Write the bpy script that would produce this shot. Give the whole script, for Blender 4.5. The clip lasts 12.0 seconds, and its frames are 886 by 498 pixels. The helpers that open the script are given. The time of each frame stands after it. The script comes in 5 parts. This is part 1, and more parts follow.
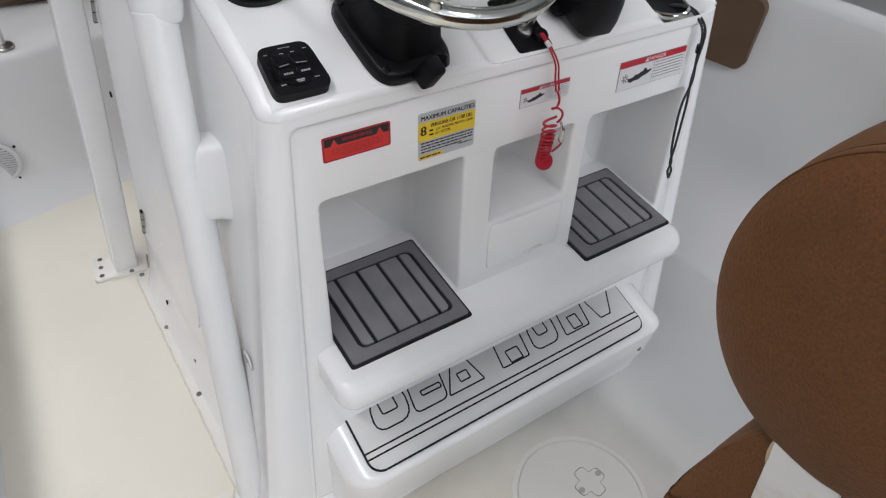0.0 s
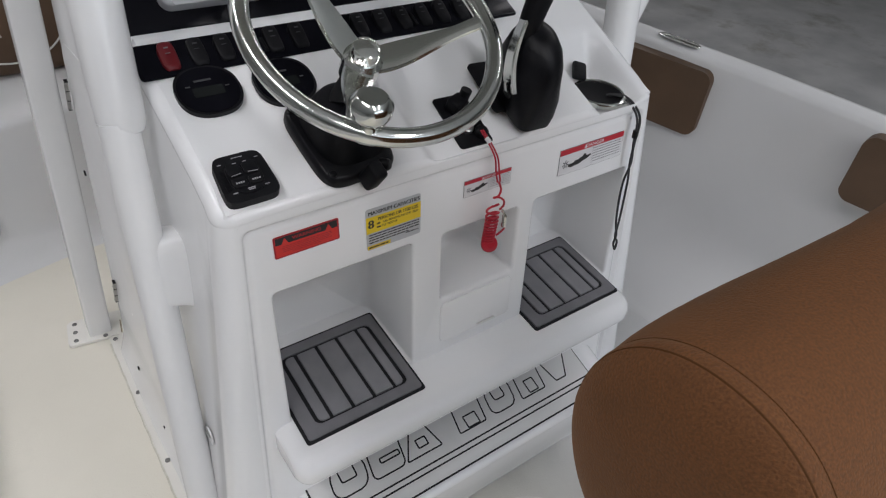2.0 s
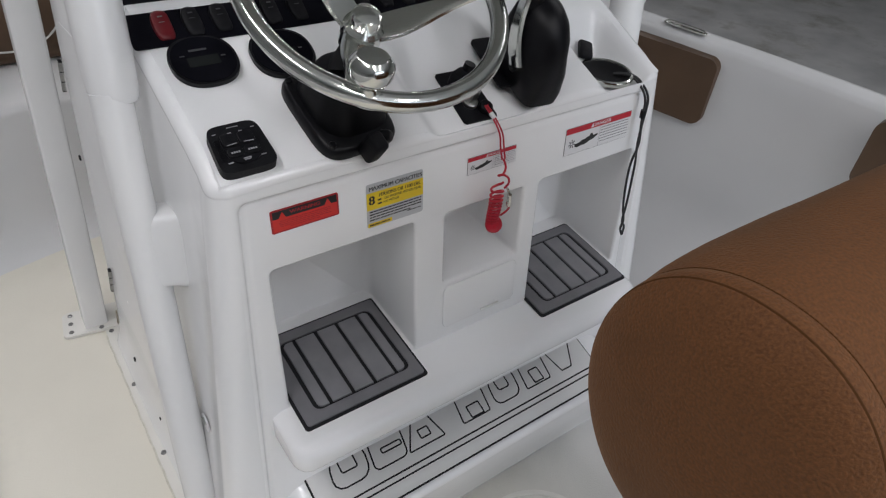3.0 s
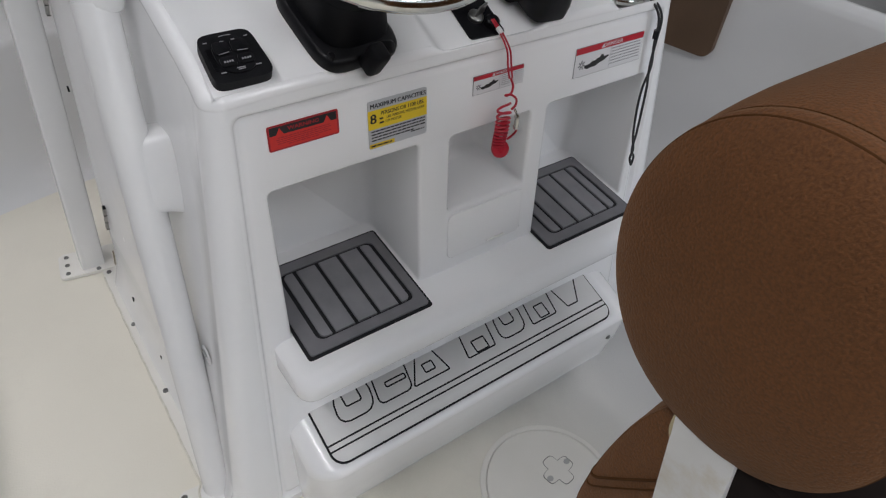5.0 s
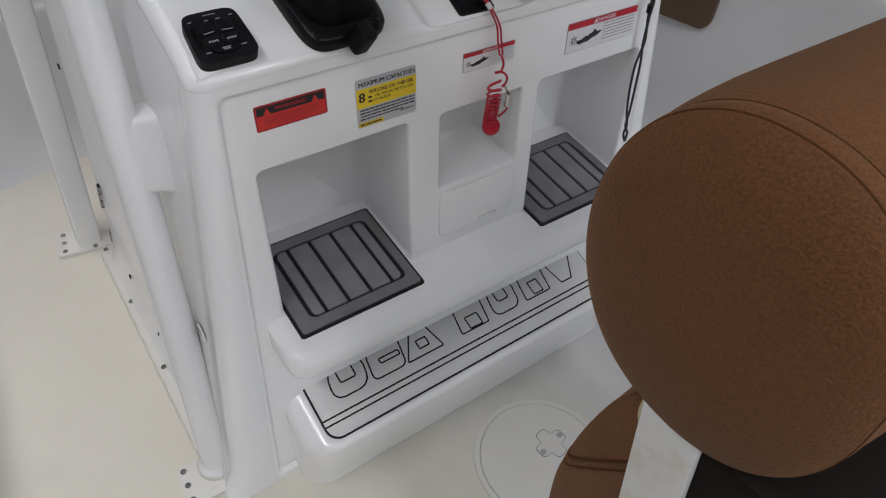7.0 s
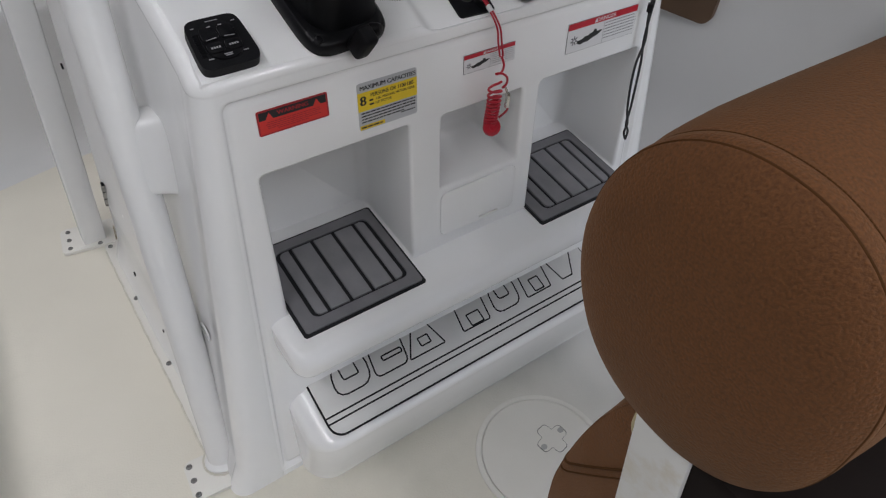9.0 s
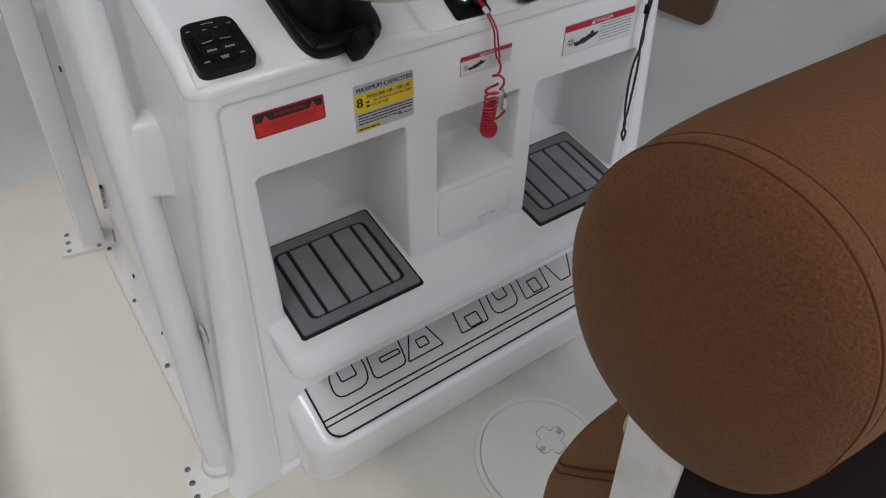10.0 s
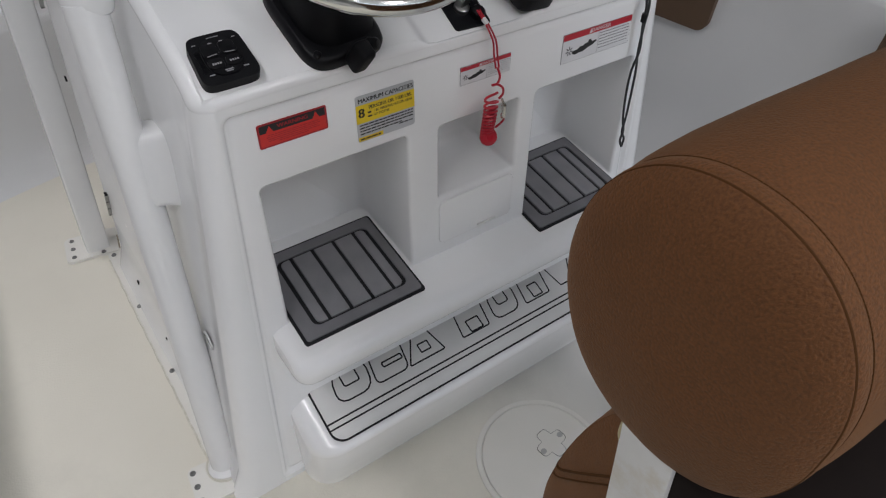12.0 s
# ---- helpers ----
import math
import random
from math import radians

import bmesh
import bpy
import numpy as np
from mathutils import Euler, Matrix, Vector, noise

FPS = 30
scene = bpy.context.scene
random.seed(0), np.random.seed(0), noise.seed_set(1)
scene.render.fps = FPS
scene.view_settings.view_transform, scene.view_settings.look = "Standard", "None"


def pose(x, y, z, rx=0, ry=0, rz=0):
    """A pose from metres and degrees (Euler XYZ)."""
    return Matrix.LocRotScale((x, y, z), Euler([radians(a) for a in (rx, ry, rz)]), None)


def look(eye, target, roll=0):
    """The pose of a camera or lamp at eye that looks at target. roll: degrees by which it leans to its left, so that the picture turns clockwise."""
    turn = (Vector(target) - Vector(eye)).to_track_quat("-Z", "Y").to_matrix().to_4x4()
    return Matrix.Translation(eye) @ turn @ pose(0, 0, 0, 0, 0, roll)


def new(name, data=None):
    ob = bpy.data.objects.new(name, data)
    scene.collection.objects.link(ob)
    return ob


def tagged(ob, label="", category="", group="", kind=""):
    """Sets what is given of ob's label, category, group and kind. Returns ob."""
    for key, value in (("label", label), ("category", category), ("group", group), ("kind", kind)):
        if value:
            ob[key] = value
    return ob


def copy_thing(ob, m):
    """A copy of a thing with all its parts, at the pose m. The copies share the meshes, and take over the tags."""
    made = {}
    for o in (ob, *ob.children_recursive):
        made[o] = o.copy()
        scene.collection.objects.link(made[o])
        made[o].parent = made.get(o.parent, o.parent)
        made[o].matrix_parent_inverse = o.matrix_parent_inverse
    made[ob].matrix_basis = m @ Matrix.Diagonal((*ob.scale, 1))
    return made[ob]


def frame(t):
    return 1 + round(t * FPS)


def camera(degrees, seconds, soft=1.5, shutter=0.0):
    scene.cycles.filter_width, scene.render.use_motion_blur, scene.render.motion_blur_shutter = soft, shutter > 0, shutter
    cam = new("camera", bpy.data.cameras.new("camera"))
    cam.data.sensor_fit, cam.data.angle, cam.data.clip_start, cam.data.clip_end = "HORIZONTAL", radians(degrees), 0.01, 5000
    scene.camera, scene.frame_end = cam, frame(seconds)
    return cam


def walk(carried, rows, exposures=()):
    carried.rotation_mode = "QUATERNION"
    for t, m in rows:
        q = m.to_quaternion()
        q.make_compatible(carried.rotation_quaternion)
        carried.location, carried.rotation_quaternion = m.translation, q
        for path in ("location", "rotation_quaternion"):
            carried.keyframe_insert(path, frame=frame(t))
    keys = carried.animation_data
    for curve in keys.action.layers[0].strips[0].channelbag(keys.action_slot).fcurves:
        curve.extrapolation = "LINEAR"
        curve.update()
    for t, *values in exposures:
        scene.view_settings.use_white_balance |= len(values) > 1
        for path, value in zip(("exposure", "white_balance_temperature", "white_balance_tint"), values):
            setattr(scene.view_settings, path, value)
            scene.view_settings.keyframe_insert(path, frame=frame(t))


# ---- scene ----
cam = camera(68.1, 12.0, soft=1.2)
PATH = [
    (0, (-0.116, -0.685, 1.33), (0.794, 0.492, -0.006), 5.8),
    (0.5, (-0.099, -0.697, 1.381), (0.835, 0.482, 0.063), 6.0),
    (1, (-0.082, -0.701, 1.423), (0.869, 0.484, 0.122), 6.0),
    (1.5, (-0.067, -0.709, 1.451), (0.893, 0.49, 0.171), 5.9),
    (2, (-0.065, -0.717, 1.447), (0.903, 0.497, 0.187), 5.8),
    (2.5, (-0.065, -0.719, 1.419), (0.907, 0.504, 0.171), 5.8),
    (3, (-0.064, -0.719, 1.389), (0.906, 0.508, 0.143), 5.6),
    (5, (-0.07, -0.721, 1.322), (0.859, 0.433, -0.021), 5.6),
    (5.5, (-0.063, -0.724, 1.324), (0.853, 0.414, -0.041), 5.5),
    (6, (-0.058, -0.722, 1.329), (0.851, 0.405, -0.051), 5.5),
    (6.5, (-0.05, -0.722, 1.328), (0.851, 0.395, -0.065), 5.5),
    (7, (-0.053, -0.728, 1.333), (0.841, 0.38, -0.071), 5.4),
    (9, (-0.049, -0.725, 1.353), (0.827, 0.37, -0.074), 5.1),
    (9.5, (-0.046, -0.728, 1.354), (0.83, 0.369, -0.07), 4.9),
    (10, (-0.044, -0.728, 1.354), (0.831, 0.37, -0.069), 4.9),
    (10.5, (-0.042, -0.727, 1.356), (0.834, 0.373, -0.066), 4.8),
    (11, (-0.045, -0.728, 1.361), (0.83, 0.373, -0.061), 4.7),
    (11.5, (-0.047, -0.732, 1.365), (0.828, 0.371, -0.055), 4.6),
    (12, (-0.048, -0.733, 1.372), (0.826, 0.371, -0.048), 4.5),
]
EXPOSURES = [(0.0, 0.33), (0.5, 0.17), (1.5, 0.05), (3.0, 0.01), (5.0, -0.07), (9.0, -0.15), (12.0, -0.16)]
walk(cam, [(t, look(eye, target, roll)) for t, eye, target, roll in PATH], EXPOSURES)

# ---- world and lights ----
world = bpy.data.worlds.new("world")
scene.world = world
world.use_nodes = True
wn = world.node_tree.nodes
sky = wn.new("ShaderNodeTexSky")
sky.sky_type = "NISHITA"
sky.sun_disc = False
sky.sun_elevation, sky.sun_rotation = radians(40), radians(200)
world.node_tree.links.new(sky.outputs["Color"], wn["Background"].inputs["Color"])
wn["Background"].inputs["Strength"].default_value = 0.1


def area_lamp(name, m, sx, sy, watts, colour):
    data = bpy.data.lights.new(name, "AREA")
    data.shape, data.size, data.size_y, data.energy, data.color = "RECTANGLE", sx, sy, watts, colour
    ob = new(name, data)
    ob.matrix_world = m
    return ob


# unseen lamps fitted to the brightness: assumed aft door daylight and ceiling tubes
area_lamp("assumed_door_light", look((1.8, -6.9, 2.2), (0.8, 0, 0.6)), 5.0, 3.0, 125, (0.80, 0.875, 1.0))
ASSUMED_TUBES = [(-1.4, -0.6, 44), (-1.2, 2.6, 46), (-0.2, -3.4, 40), (1.6, -3.4, 40), (5.2, 0.6, 30), (5.2, 3.6, 30)]
for tx, ty, watts in ASSUMED_TUBES:
    area_lamp("assumed_tube_light", look((tx, ty, 3.78), (tx, ty, 0)), 0.25, 2.4, watts, (0.965, 0.95, 0.985))

# ---- building helpers ----
CX = 0.578  # the boat's centre line


def thing(name, label, category, m=None, group="", kind=""):
    ob = new(name)
    ob.empty_display_size = 0.05
    if m is not None:
        ob.matrix_basis = m
    return tagged(ob, label, category, group, kind)


def mesh_from(name, bm, mat, angle=35.0, fix=True):
    if fix:
        bmesh.ops.recalc_face_normals(bm, faces=bm.faces[:])
    me = bpy.data.meshes.new(name)
    bm.to_mesh(me)
    bm.free()
    me.materials.append(mat)
    for p in me.polygons:
        p.use_smooth = True
    me.set_sharp_from_angle(angle=radians(angle))
    return me


def part(name, bm, material, parent, label="", m=None, angle=35.0, fix=True):
    ob = new(name, mesh_from(name, bm, material, angle, fix))
    if parent is not None:
        ob.parent = parent
    if m is not None:
        ob.matrix_basis = m
    if label:
        ob["label"] = label
    return ob


def single(name, bm, material, label, category, group="", kind="", m=None, angle=35.0, fix=True):
    return tagged(part(name, bm, material, None, "", m, angle, fix), label, category, group, kind)


def again(name, ob, parent, m):
    """Another part on the same mesh."""
    o = new(name, ob.data)
    o.parent = parent
    o.matrix_basis = m
    return o


def grid_faces(bm, rows, close_u=False, close_v=False):
    """Quads between rows of points; rows are lists of equal length."""
    vs = [[bm.verts.new(p) for p in row] for row in rows]
    n, k = len(vs), len(vs[0])
    for i in range(n if close_v else n - 1):
        for j in range(k if close_u else k - 1):
            a, b = vs[i], vs[(i + 1) % n]
            bm.faces.new((a[j], a[(j + 1) % k], b[(j + 1) % k], b[j]))
    return vs


def rbox(sx, sy, sz, r=0.005, seg=3, at=(0, 0, 0)):
    bm = bmesh.new()
    bmesh.ops.create_cube(bm, size=1.0, matrix=Matrix.Translation(at) @ Matrix.Diagonal((sx, sy, sz, 1)))
    if r > 0:
        bmesh.ops.bevel(bm, geom=bm.edges[:], offset=r, segments=seg, profile=0.5, affect="EDGES")
    return bm


def outline(w, h, r, n=6):
    """A rounded rectangle round the origin, anticlockwise."""
    pts = []
    for cx, cy, a0 in ((w / 2 - r, h / 2 - r, 0), (-w / 2 + r, h / 2 - r, 90), (-w / 2 + r, -h / 2 + r, 180), (w / 2 - r, -h / 2 + r, 270)):
        for i in range(n + 1):
            a = radians(a0 + 90 * i / n)
            pts.append((cx + r * math.cos(a), cy + r * math.sin(a)))
    return pts


def slab(pts, z0, z1, edge=0.0, seg=2):
    """A prism over a flat outline, with its upper rim rounded."""
    bm = bmesh.new()
    low = [bm.verts.new((x, y, z0)) for x, y in pts]
    top = [bm.verts.new((x, y, z1)) for x, y in pts]
    n = len(pts)
    bm.faces.new(low[::-1])
    cap = bm.faces.new(top)
    for i in range(n):
        bm.faces.new((low[i], low[(i + 1) % n], top[(i + 1) % n], top[i]))
    if edge > 0:
        bmesh.ops.bevel(bm, geom=cap.edges[:], offset=edge, segments=seg, profile=0.5, affect="EDGES")
    return bm


def ring_slab(outer, inner, z0, z1):
    """A flat frame between two outlines with the same number of points."""
    bm = bmesh.new()
    loops = [[bm.verts.new((x, y, z)) for x, y in pts] for pts, z in ((outer, z0), (outer, z1), (inner, z1), (inner, z0))]
    n = len(outer)
    for a in range(4):
        p, q = loops[a], loops[(a + 1) % 4]
        for i in range(n):
            bm.faces.new((p[i], p[(i + 1) % n], q[(i + 1) % n], q[i]))
    return bm


def lathe(profile, n=32, axis_close=True):
    """Turns (radius, z) pairs round the z axis."""
    bm = bmesh.new()
    rows = [[(r * math.cos(2 * math.pi * i / n), r * math.sin(2 * math.pi * i / n), z) for i in range(n)] for r, z in profile]
    vs = grid_faces(bm, rows, close_u=True)
    if axis_close:
        if profile[0][0] > 1e-6:
            bm.faces.new(vs[0][::-1])
        if profile[-1][0] > 1e-6:
            bm.faces.new(vs[-1])
    bmesh.ops.remove_doubles(bm, verts=bm.verts[:], dist=1e-6)
    return bm


def smooth_path(pts, per=8, closed=False):
    """A Catmull-Rom line through the points."""
    P = [Vector(p) for p in pts]
    n = len(P)
    out = []
    for i in range(n if closed else n - 1):
        a, b, c, d = (P[(i + k) % n] if closed else P[min(max(i + k, 0), n - 1)] for k in (-1, 0, 1, 2))
        for s in range(per):
            t = s / per
            out.append(0.5 * ((2 * b) + (c - a) * t + (2 * a - 5 * b + 4 * c - d) * t * t + (3 * b - a - 3 * c + d) * t ** 3))
    if not closed:
        out.append(P[-1])
    return out


def tube(path, radius, n=12, closed=False, bm=None):
    """A round tube along a path; radius is a number or one for each point."""
    bm = bm or bmesh.new()
    P = [Vector(p) for p in path]
    k = len(P)
    rad = radius if isinstance(radius, (list, tuple)) else [radius] * k
    tang = []
    for i in range(k):
        a, b = (P[i - 1], P[(i + 1) % k]) if closed else (P[max(i - 1, 0)], P[min(i + 1, k - 1)])
        tang.append((b - a).normalized())
    side = tang[0].orthogonal().normalized()
    rows = []
    for i in range(k):
        side = (side - tang[i] * side.dot(tang[i])).normalized()
        up = tang[i].cross(side)
        rows.append([P[i] + rad[i] * (math.cos(2 * math.pi * j / n) * side + math.sin(2 * math.pi * j / n) * up) for j in range(n)])
    vs = grid_faces(bm, rows, close_u=True, close_v=closed)
    if not closed:
        bm.faces.new(vs[0][::-1])
        bm.faces.new(vs[-1])
    return bm


def spun(bm, m):
    bmesh.ops.transform(bm, matrix=m, verts=bm.verts[:])
    return bm


def lettering(text, size, stretch=1.0, bold=0.03):
    """Flat bold letters, their middle at the origin, size high, facing z."""
    cu = bpy.data.curves.new("lettering", "FONT")
    cu.body, cu.align_x, cu.align_y, cu.size = text, "CENTER", "CENTER", size
    ob = new("lettering", cu)
    me = bpy.data.meshes.new_from_object(ob.evaluated_get(bpy.context.evaluated_depsgraph_get()))
    bm = bmesh.new()
    for k in (-1, 0, 1):
        n = len(bm.verts)
        bm.from_mesh(me)
        bm.verts.ensure_lookup_table()
        bmesh.ops.translate(bm, verts=bm.verts[n:], vec=(k * bold * size, 0, 0.00002 * k))
    bpy.data.objects.remove(ob)
    bpy.data.curves.remove(cu)
    bpy.data.meshes.remove(me)
    spun(bm, Matrix.Diagonal((stretch, 1, 1, 1)))
    return bm


def smooth(a, b, v):
    t = min(max((v - a) / (b - a), 0.0), 1.0)
    return t * t * (3 - 2 * t)

# ---- materials ----
def material(name, colour, rough=0.5, metal=0.0, coat=0.0, spec=0.5):
    m = bpy.data.materials.new(name)
    m.use_nodes = True
    b = m.node_tree.nodes["Principled BSDF"]
    b.inputs["Base Color"].default_value = (*colour, 1)
    b.inputs["Roughness"].default_value = rough
    b.inputs["Metallic"].default_value = metal
    b.inputs["Coat Weight"].default_value = coat
    b.inputs["Coat Roughness"].default_value = 0.06
    b.inputs["Specular IOR Level"].default_value = spec
    return m


def varied(name, dark, light, scale, rough=(0.3, 0.5), metal=0.0, coat=0.0, spec=0.5, grain=0.0, grain_scale=400.0, stain=None, stain_scale=3.0, bump_detail=2.0):
    """Colour that wanders between two tones, a second larger scale of stains, and a fine bump in metres."""
    m = material(name, light, rough[1], metal, coat, spec)
    nt = m.node_tree
    n, l, b = nt.nodes, nt.links, nt.nodes["Principled BSDF"]
    co = n.new("ShaderNodeTexCoord")
    t1 = n.new("ShaderNodeTexNoise")
    t1.inputs["Scale"].default_value, t1.inputs["Detail"].default_value = scale, 5.0
    l.new(co.outputs["Object"], t1.inputs["Vector"])
    mix = n.new("ShaderNodeMix")
    mix.data_type = "RGBA"
    mix.inputs["A"].default_value, mix.inputs["B"].default_value = (*dark, 1), (*light, 1)
    ramp = n.new("ShaderNodeMapRange")
    ramp.inputs["From Min"].default_value, ramp.inputs["From Max"].default_value = 0.3, 0.7
    l.new(t1.outputs["Fac"], ramp.inputs["Value"])
    l.new(ramp.outputs["Result"], mix.inputs["Factor"])
    last = mix.outputs["Result"]
    if stain:
        t2 = n.new("ShaderNodeTexNoise")
        t2.inputs["Scale"].default_value, t2.inputs["Detail"].default_value = stain_scale, 8.0
        t2.inputs["Roughness"].default_value = 0.65
        l.new(co.outputs["Object"], t2.inputs["Vector"])
        r2 = n.new("ShaderNodeMapRange")
        r2.inputs["From Min"].default_value, r2.inputs["From Max"].default_value = 0.52, 0.75
        l.new(t2.outputs["Fac"], r2.inputs["Value"])
        mx = n.new("ShaderNodeMix")
        mx.data_type = "RGBA"
        mx.inputs["B"].default_value = (*stain, 1)
        l.new(last, mx.inputs["A"])
        l.new(r2.outputs["Result"], mx.inputs["Factor"])
        last = mx.outputs["Result"]
    l.new(last, b.inputs["Base Color"])
    rr = n.new("ShaderNodeMapRange")
    rr.inputs["To Min"].default_value, rr.inputs["To Max"].default_value = rough
    l.new(t1.outputs["Fac"], rr.inputs["Value"])
    l.new(rr.outputs["Result"], b.inputs["Roughness"])
    if grain > 0:
        t3 = n.new("ShaderNodeTexNoise")
        t3.inputs["Scale"].default_value, t3.inputs["Detail"].default_value = grain_scale, bump_detail
        l.new(co.outputs["Object"], t3.inputs["Vector"])
        bp = n.new("ShaderNodeBump")
        bp.inputs["Strength"].default_value, bp.inputs["Distance"].default_value = 1.0, grain
        l.new(t3.outputs["Fac"], bp.inputs["Height"])
        l.new(bp.outputs["Normal"], b.inputs["Normal"])
    return m


GEL = varied("white_gelcoat", (0.855, 0.86, 0.865), (0.89, 0.89, 0.89), 3.0, (0.16, 0.24), coat=0.3, grain=0.0006, grain_scale=9.0)
LINER = varied("liner_gelcoat", (0.65, 0.65, 0.648), (0.70, 0.70, 0.698), 2.5, (0.25, 0.38), grain=0.0008, grain_scale=7.0)
NONSKID = varied("nonskid_deck", (0.700, 0.675, 0.606), (0.760, 0.735, 0.666), 2.2, (0.42, 0.6), grain=0.0008, grain_scale=260.0, stain=(0.64, 0.62, 0.56), stain_scale=2.0)
# warm port and cool, dimmer starboard light are tinted into the deck's colour
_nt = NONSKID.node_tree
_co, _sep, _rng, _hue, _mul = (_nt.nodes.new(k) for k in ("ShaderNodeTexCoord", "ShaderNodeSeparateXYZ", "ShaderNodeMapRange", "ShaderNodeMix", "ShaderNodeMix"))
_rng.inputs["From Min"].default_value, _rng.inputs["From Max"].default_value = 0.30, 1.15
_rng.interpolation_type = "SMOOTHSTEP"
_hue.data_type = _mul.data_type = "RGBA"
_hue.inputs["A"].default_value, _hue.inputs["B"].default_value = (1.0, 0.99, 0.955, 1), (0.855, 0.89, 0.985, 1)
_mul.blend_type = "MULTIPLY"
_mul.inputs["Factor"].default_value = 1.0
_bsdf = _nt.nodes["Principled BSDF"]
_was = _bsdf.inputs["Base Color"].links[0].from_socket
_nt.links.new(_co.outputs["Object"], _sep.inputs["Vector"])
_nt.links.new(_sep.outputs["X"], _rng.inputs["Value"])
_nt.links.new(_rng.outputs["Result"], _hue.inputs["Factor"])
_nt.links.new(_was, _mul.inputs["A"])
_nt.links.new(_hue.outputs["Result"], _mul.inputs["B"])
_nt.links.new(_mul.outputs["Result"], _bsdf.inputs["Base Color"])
HATCH = varied("hatch_plastic", (0.71, 0.695, 0.645), (0.76, 0.745, 0.70), 5.0, (0.35, 0.5), grain=0.0003, grain_scale=300.0)
PAINT = varied("white_powder_coat", (0.79, 0.79, 0.79), (0.83, 0.83, 0.825), 6.0, (0.2, 0.3), grain=0.0002, grain_scale=60.0)
DINGY = varied("scuffed_white_plastic", (0.70, 0.69, 0.66), (0.78, 0.78, 0.76), 14.0, (0.35, 0.5), stain=(0.60, 0.54, 0.42), stain_scale=22.0)
VINYL = varied("brown_vinyl", (0.104, 0.0426, 0.0146), (0.170, 0.0695, 0.0239), 560.0, (0.6, 0.85), spec=0.25, grain=0.0009, grain_scale=560.0, stain=(0.100, 0.043, 0.0158), stain_scale=7.0, bump_detail=4.0)
_b = VINYL.node_tree.nodes["Principled BSDF"]
_b.inputs["Sheen Weight"].default_value, _b.inputs["Sheen Roughness"].default_value = 0.12, 0.45
_b.inputs["Sheen Tint"].default_value = (0.75, 0.48, 0.28, 1)
VINYL_DARK = varied("brown_pad_vinyl", (0.082, 0.047, 0.025), (0.112, 0.064, 0.035), 8.0, (0.45, 0.6), grain=0.0008, grain_scale=350.0)
THREAD = material("brown_thread", (0.078, 0.034, 0.0120), 0.9, spec=0.1)
BLACK = varied("black_plastic", (0.004, 0.004, 0.005), (0.008, 0.008, 0.010), 30.0, (0.28, 0.42), spec=0.2, grain=0.0002, grain_scale=900.0)
BLACK_MATT = varied("matt_black_plastic", (0.004, 0.004, 0.005), (0.008, 0.008, 0.010), 25.0, (0.45, 0.6), spec=0.17, grain=0.0003, grain_scale=700.0)
GLOSS_BLACK = varied("gloss_black_panel", (0.004, 0.004, 0.006), (0.007, 0.007, 0.010), 12.0, (0.14, 0.22), spec=0.05)
LCD = material("lcd_grey", (0.012, 0.0135, 0.0135), 0.25, spec=0.25)
RUBBER = material("black_rubber", (0.006, 0.006, 0.007), 0.7, spec=0.2)
FOAM = varied("grey_foam", (0.160, 0.158, 0.170), (0.198, 0.196, 0.210), 22.0, (0.75, 0.9), grain=0.0003, grain_scale=1200.0)
FOAM_SLAT = varied("grey_foam_slat", (0.200, 0.198, 0.214), (0.25, 0.248, 0.266), 18.0, (0.7, 0.85), grain=0.0004, grain_scale=900.0)
FOAM_BLACK = material("black_foam", (0.008, 0.008, 0.010), 0.85)
SHEET = varied("pale_grey_foam", (0.66, 0.655, 0.645), (0.72, 0.715, 0.705), 10.0, (0.6, 0.75), grain=0.0002, grain_scale=900.0)
CHROME = varied("polished_steel", (0.68, 0.69, 0.66), (0.78, 0.79, 0.75), 12.0, (0.10, 0.20), metal=1.0)
STEEL = varied("brushed_steel", (0.36, 0.36, 0.35), (0.5, 0.5, 0.48), 60.0, (0.25, 0.4), metal=1.0)
SCREW_STEEL = varied("dull_screw_steel", (0.17, 0.17, 0.165), (0.30, 0.30, 0.29), 300.0, (0.3, 0.5), metal=1.0)
RED = material("red_plastic", (0.42, 0.009, 0.026), 0.35)
RED_ROCKER = material("dark_red_rocker", (0.13, 0.010, 0.014), 0.4, spec=0.3)
STICKER_WHITE = material("white_sticker", (0.72, 0.72, 0.73), 0.35)
STICKER_RED = material("red_sticker", (0.48, 0.012, 0.028), 0.35)
STICKER_ORANGE = material("orange_red_sticker", (0.62, 0.026, 0.020), 0.35)
STICKER_CRIMSON = material("crimson_sticker", (0.36, 0.010, 0.018), 0.35)
STICKER_YELLOW = material("yellow_sticker", (0.78, 0.56, 0.02), 0.35)
STICKER_SILVER = material("silver_sticker", (0.50, 0.51, 0.53), 0.3)
INK = material("black_ink", (0.012, 0.012, 0.013), 0.5)
INK_GREY = material("grey_ink", (0.14, 0.14, 0.15), 0.5)
GAP = material("shadowed_gap", (0.17, 0.17, 0.16), 0.7)
INK_PALE = material("grey_recess", (0.40, 0.40, 0.39), 0.5)
INK_DIM = material("faint_legend", (0.045, 0.045, 0.05), 0.5)
LEGEND = material("white_legend", (0.36, 0.36, 0.37), 0.5)
CLIP_WHITE = material("nickel_clip", (0.65, 0.63, 0.58), 0.25, 1.0)
CORD = varied("black_cord", (0.010, 0.010, 0.011), (0.03, 0.03, 0.032), 500.0, (0.6, 0.8))
WIRE = material("white_wire", (0.65, 0.65, 0.62), 0.4)
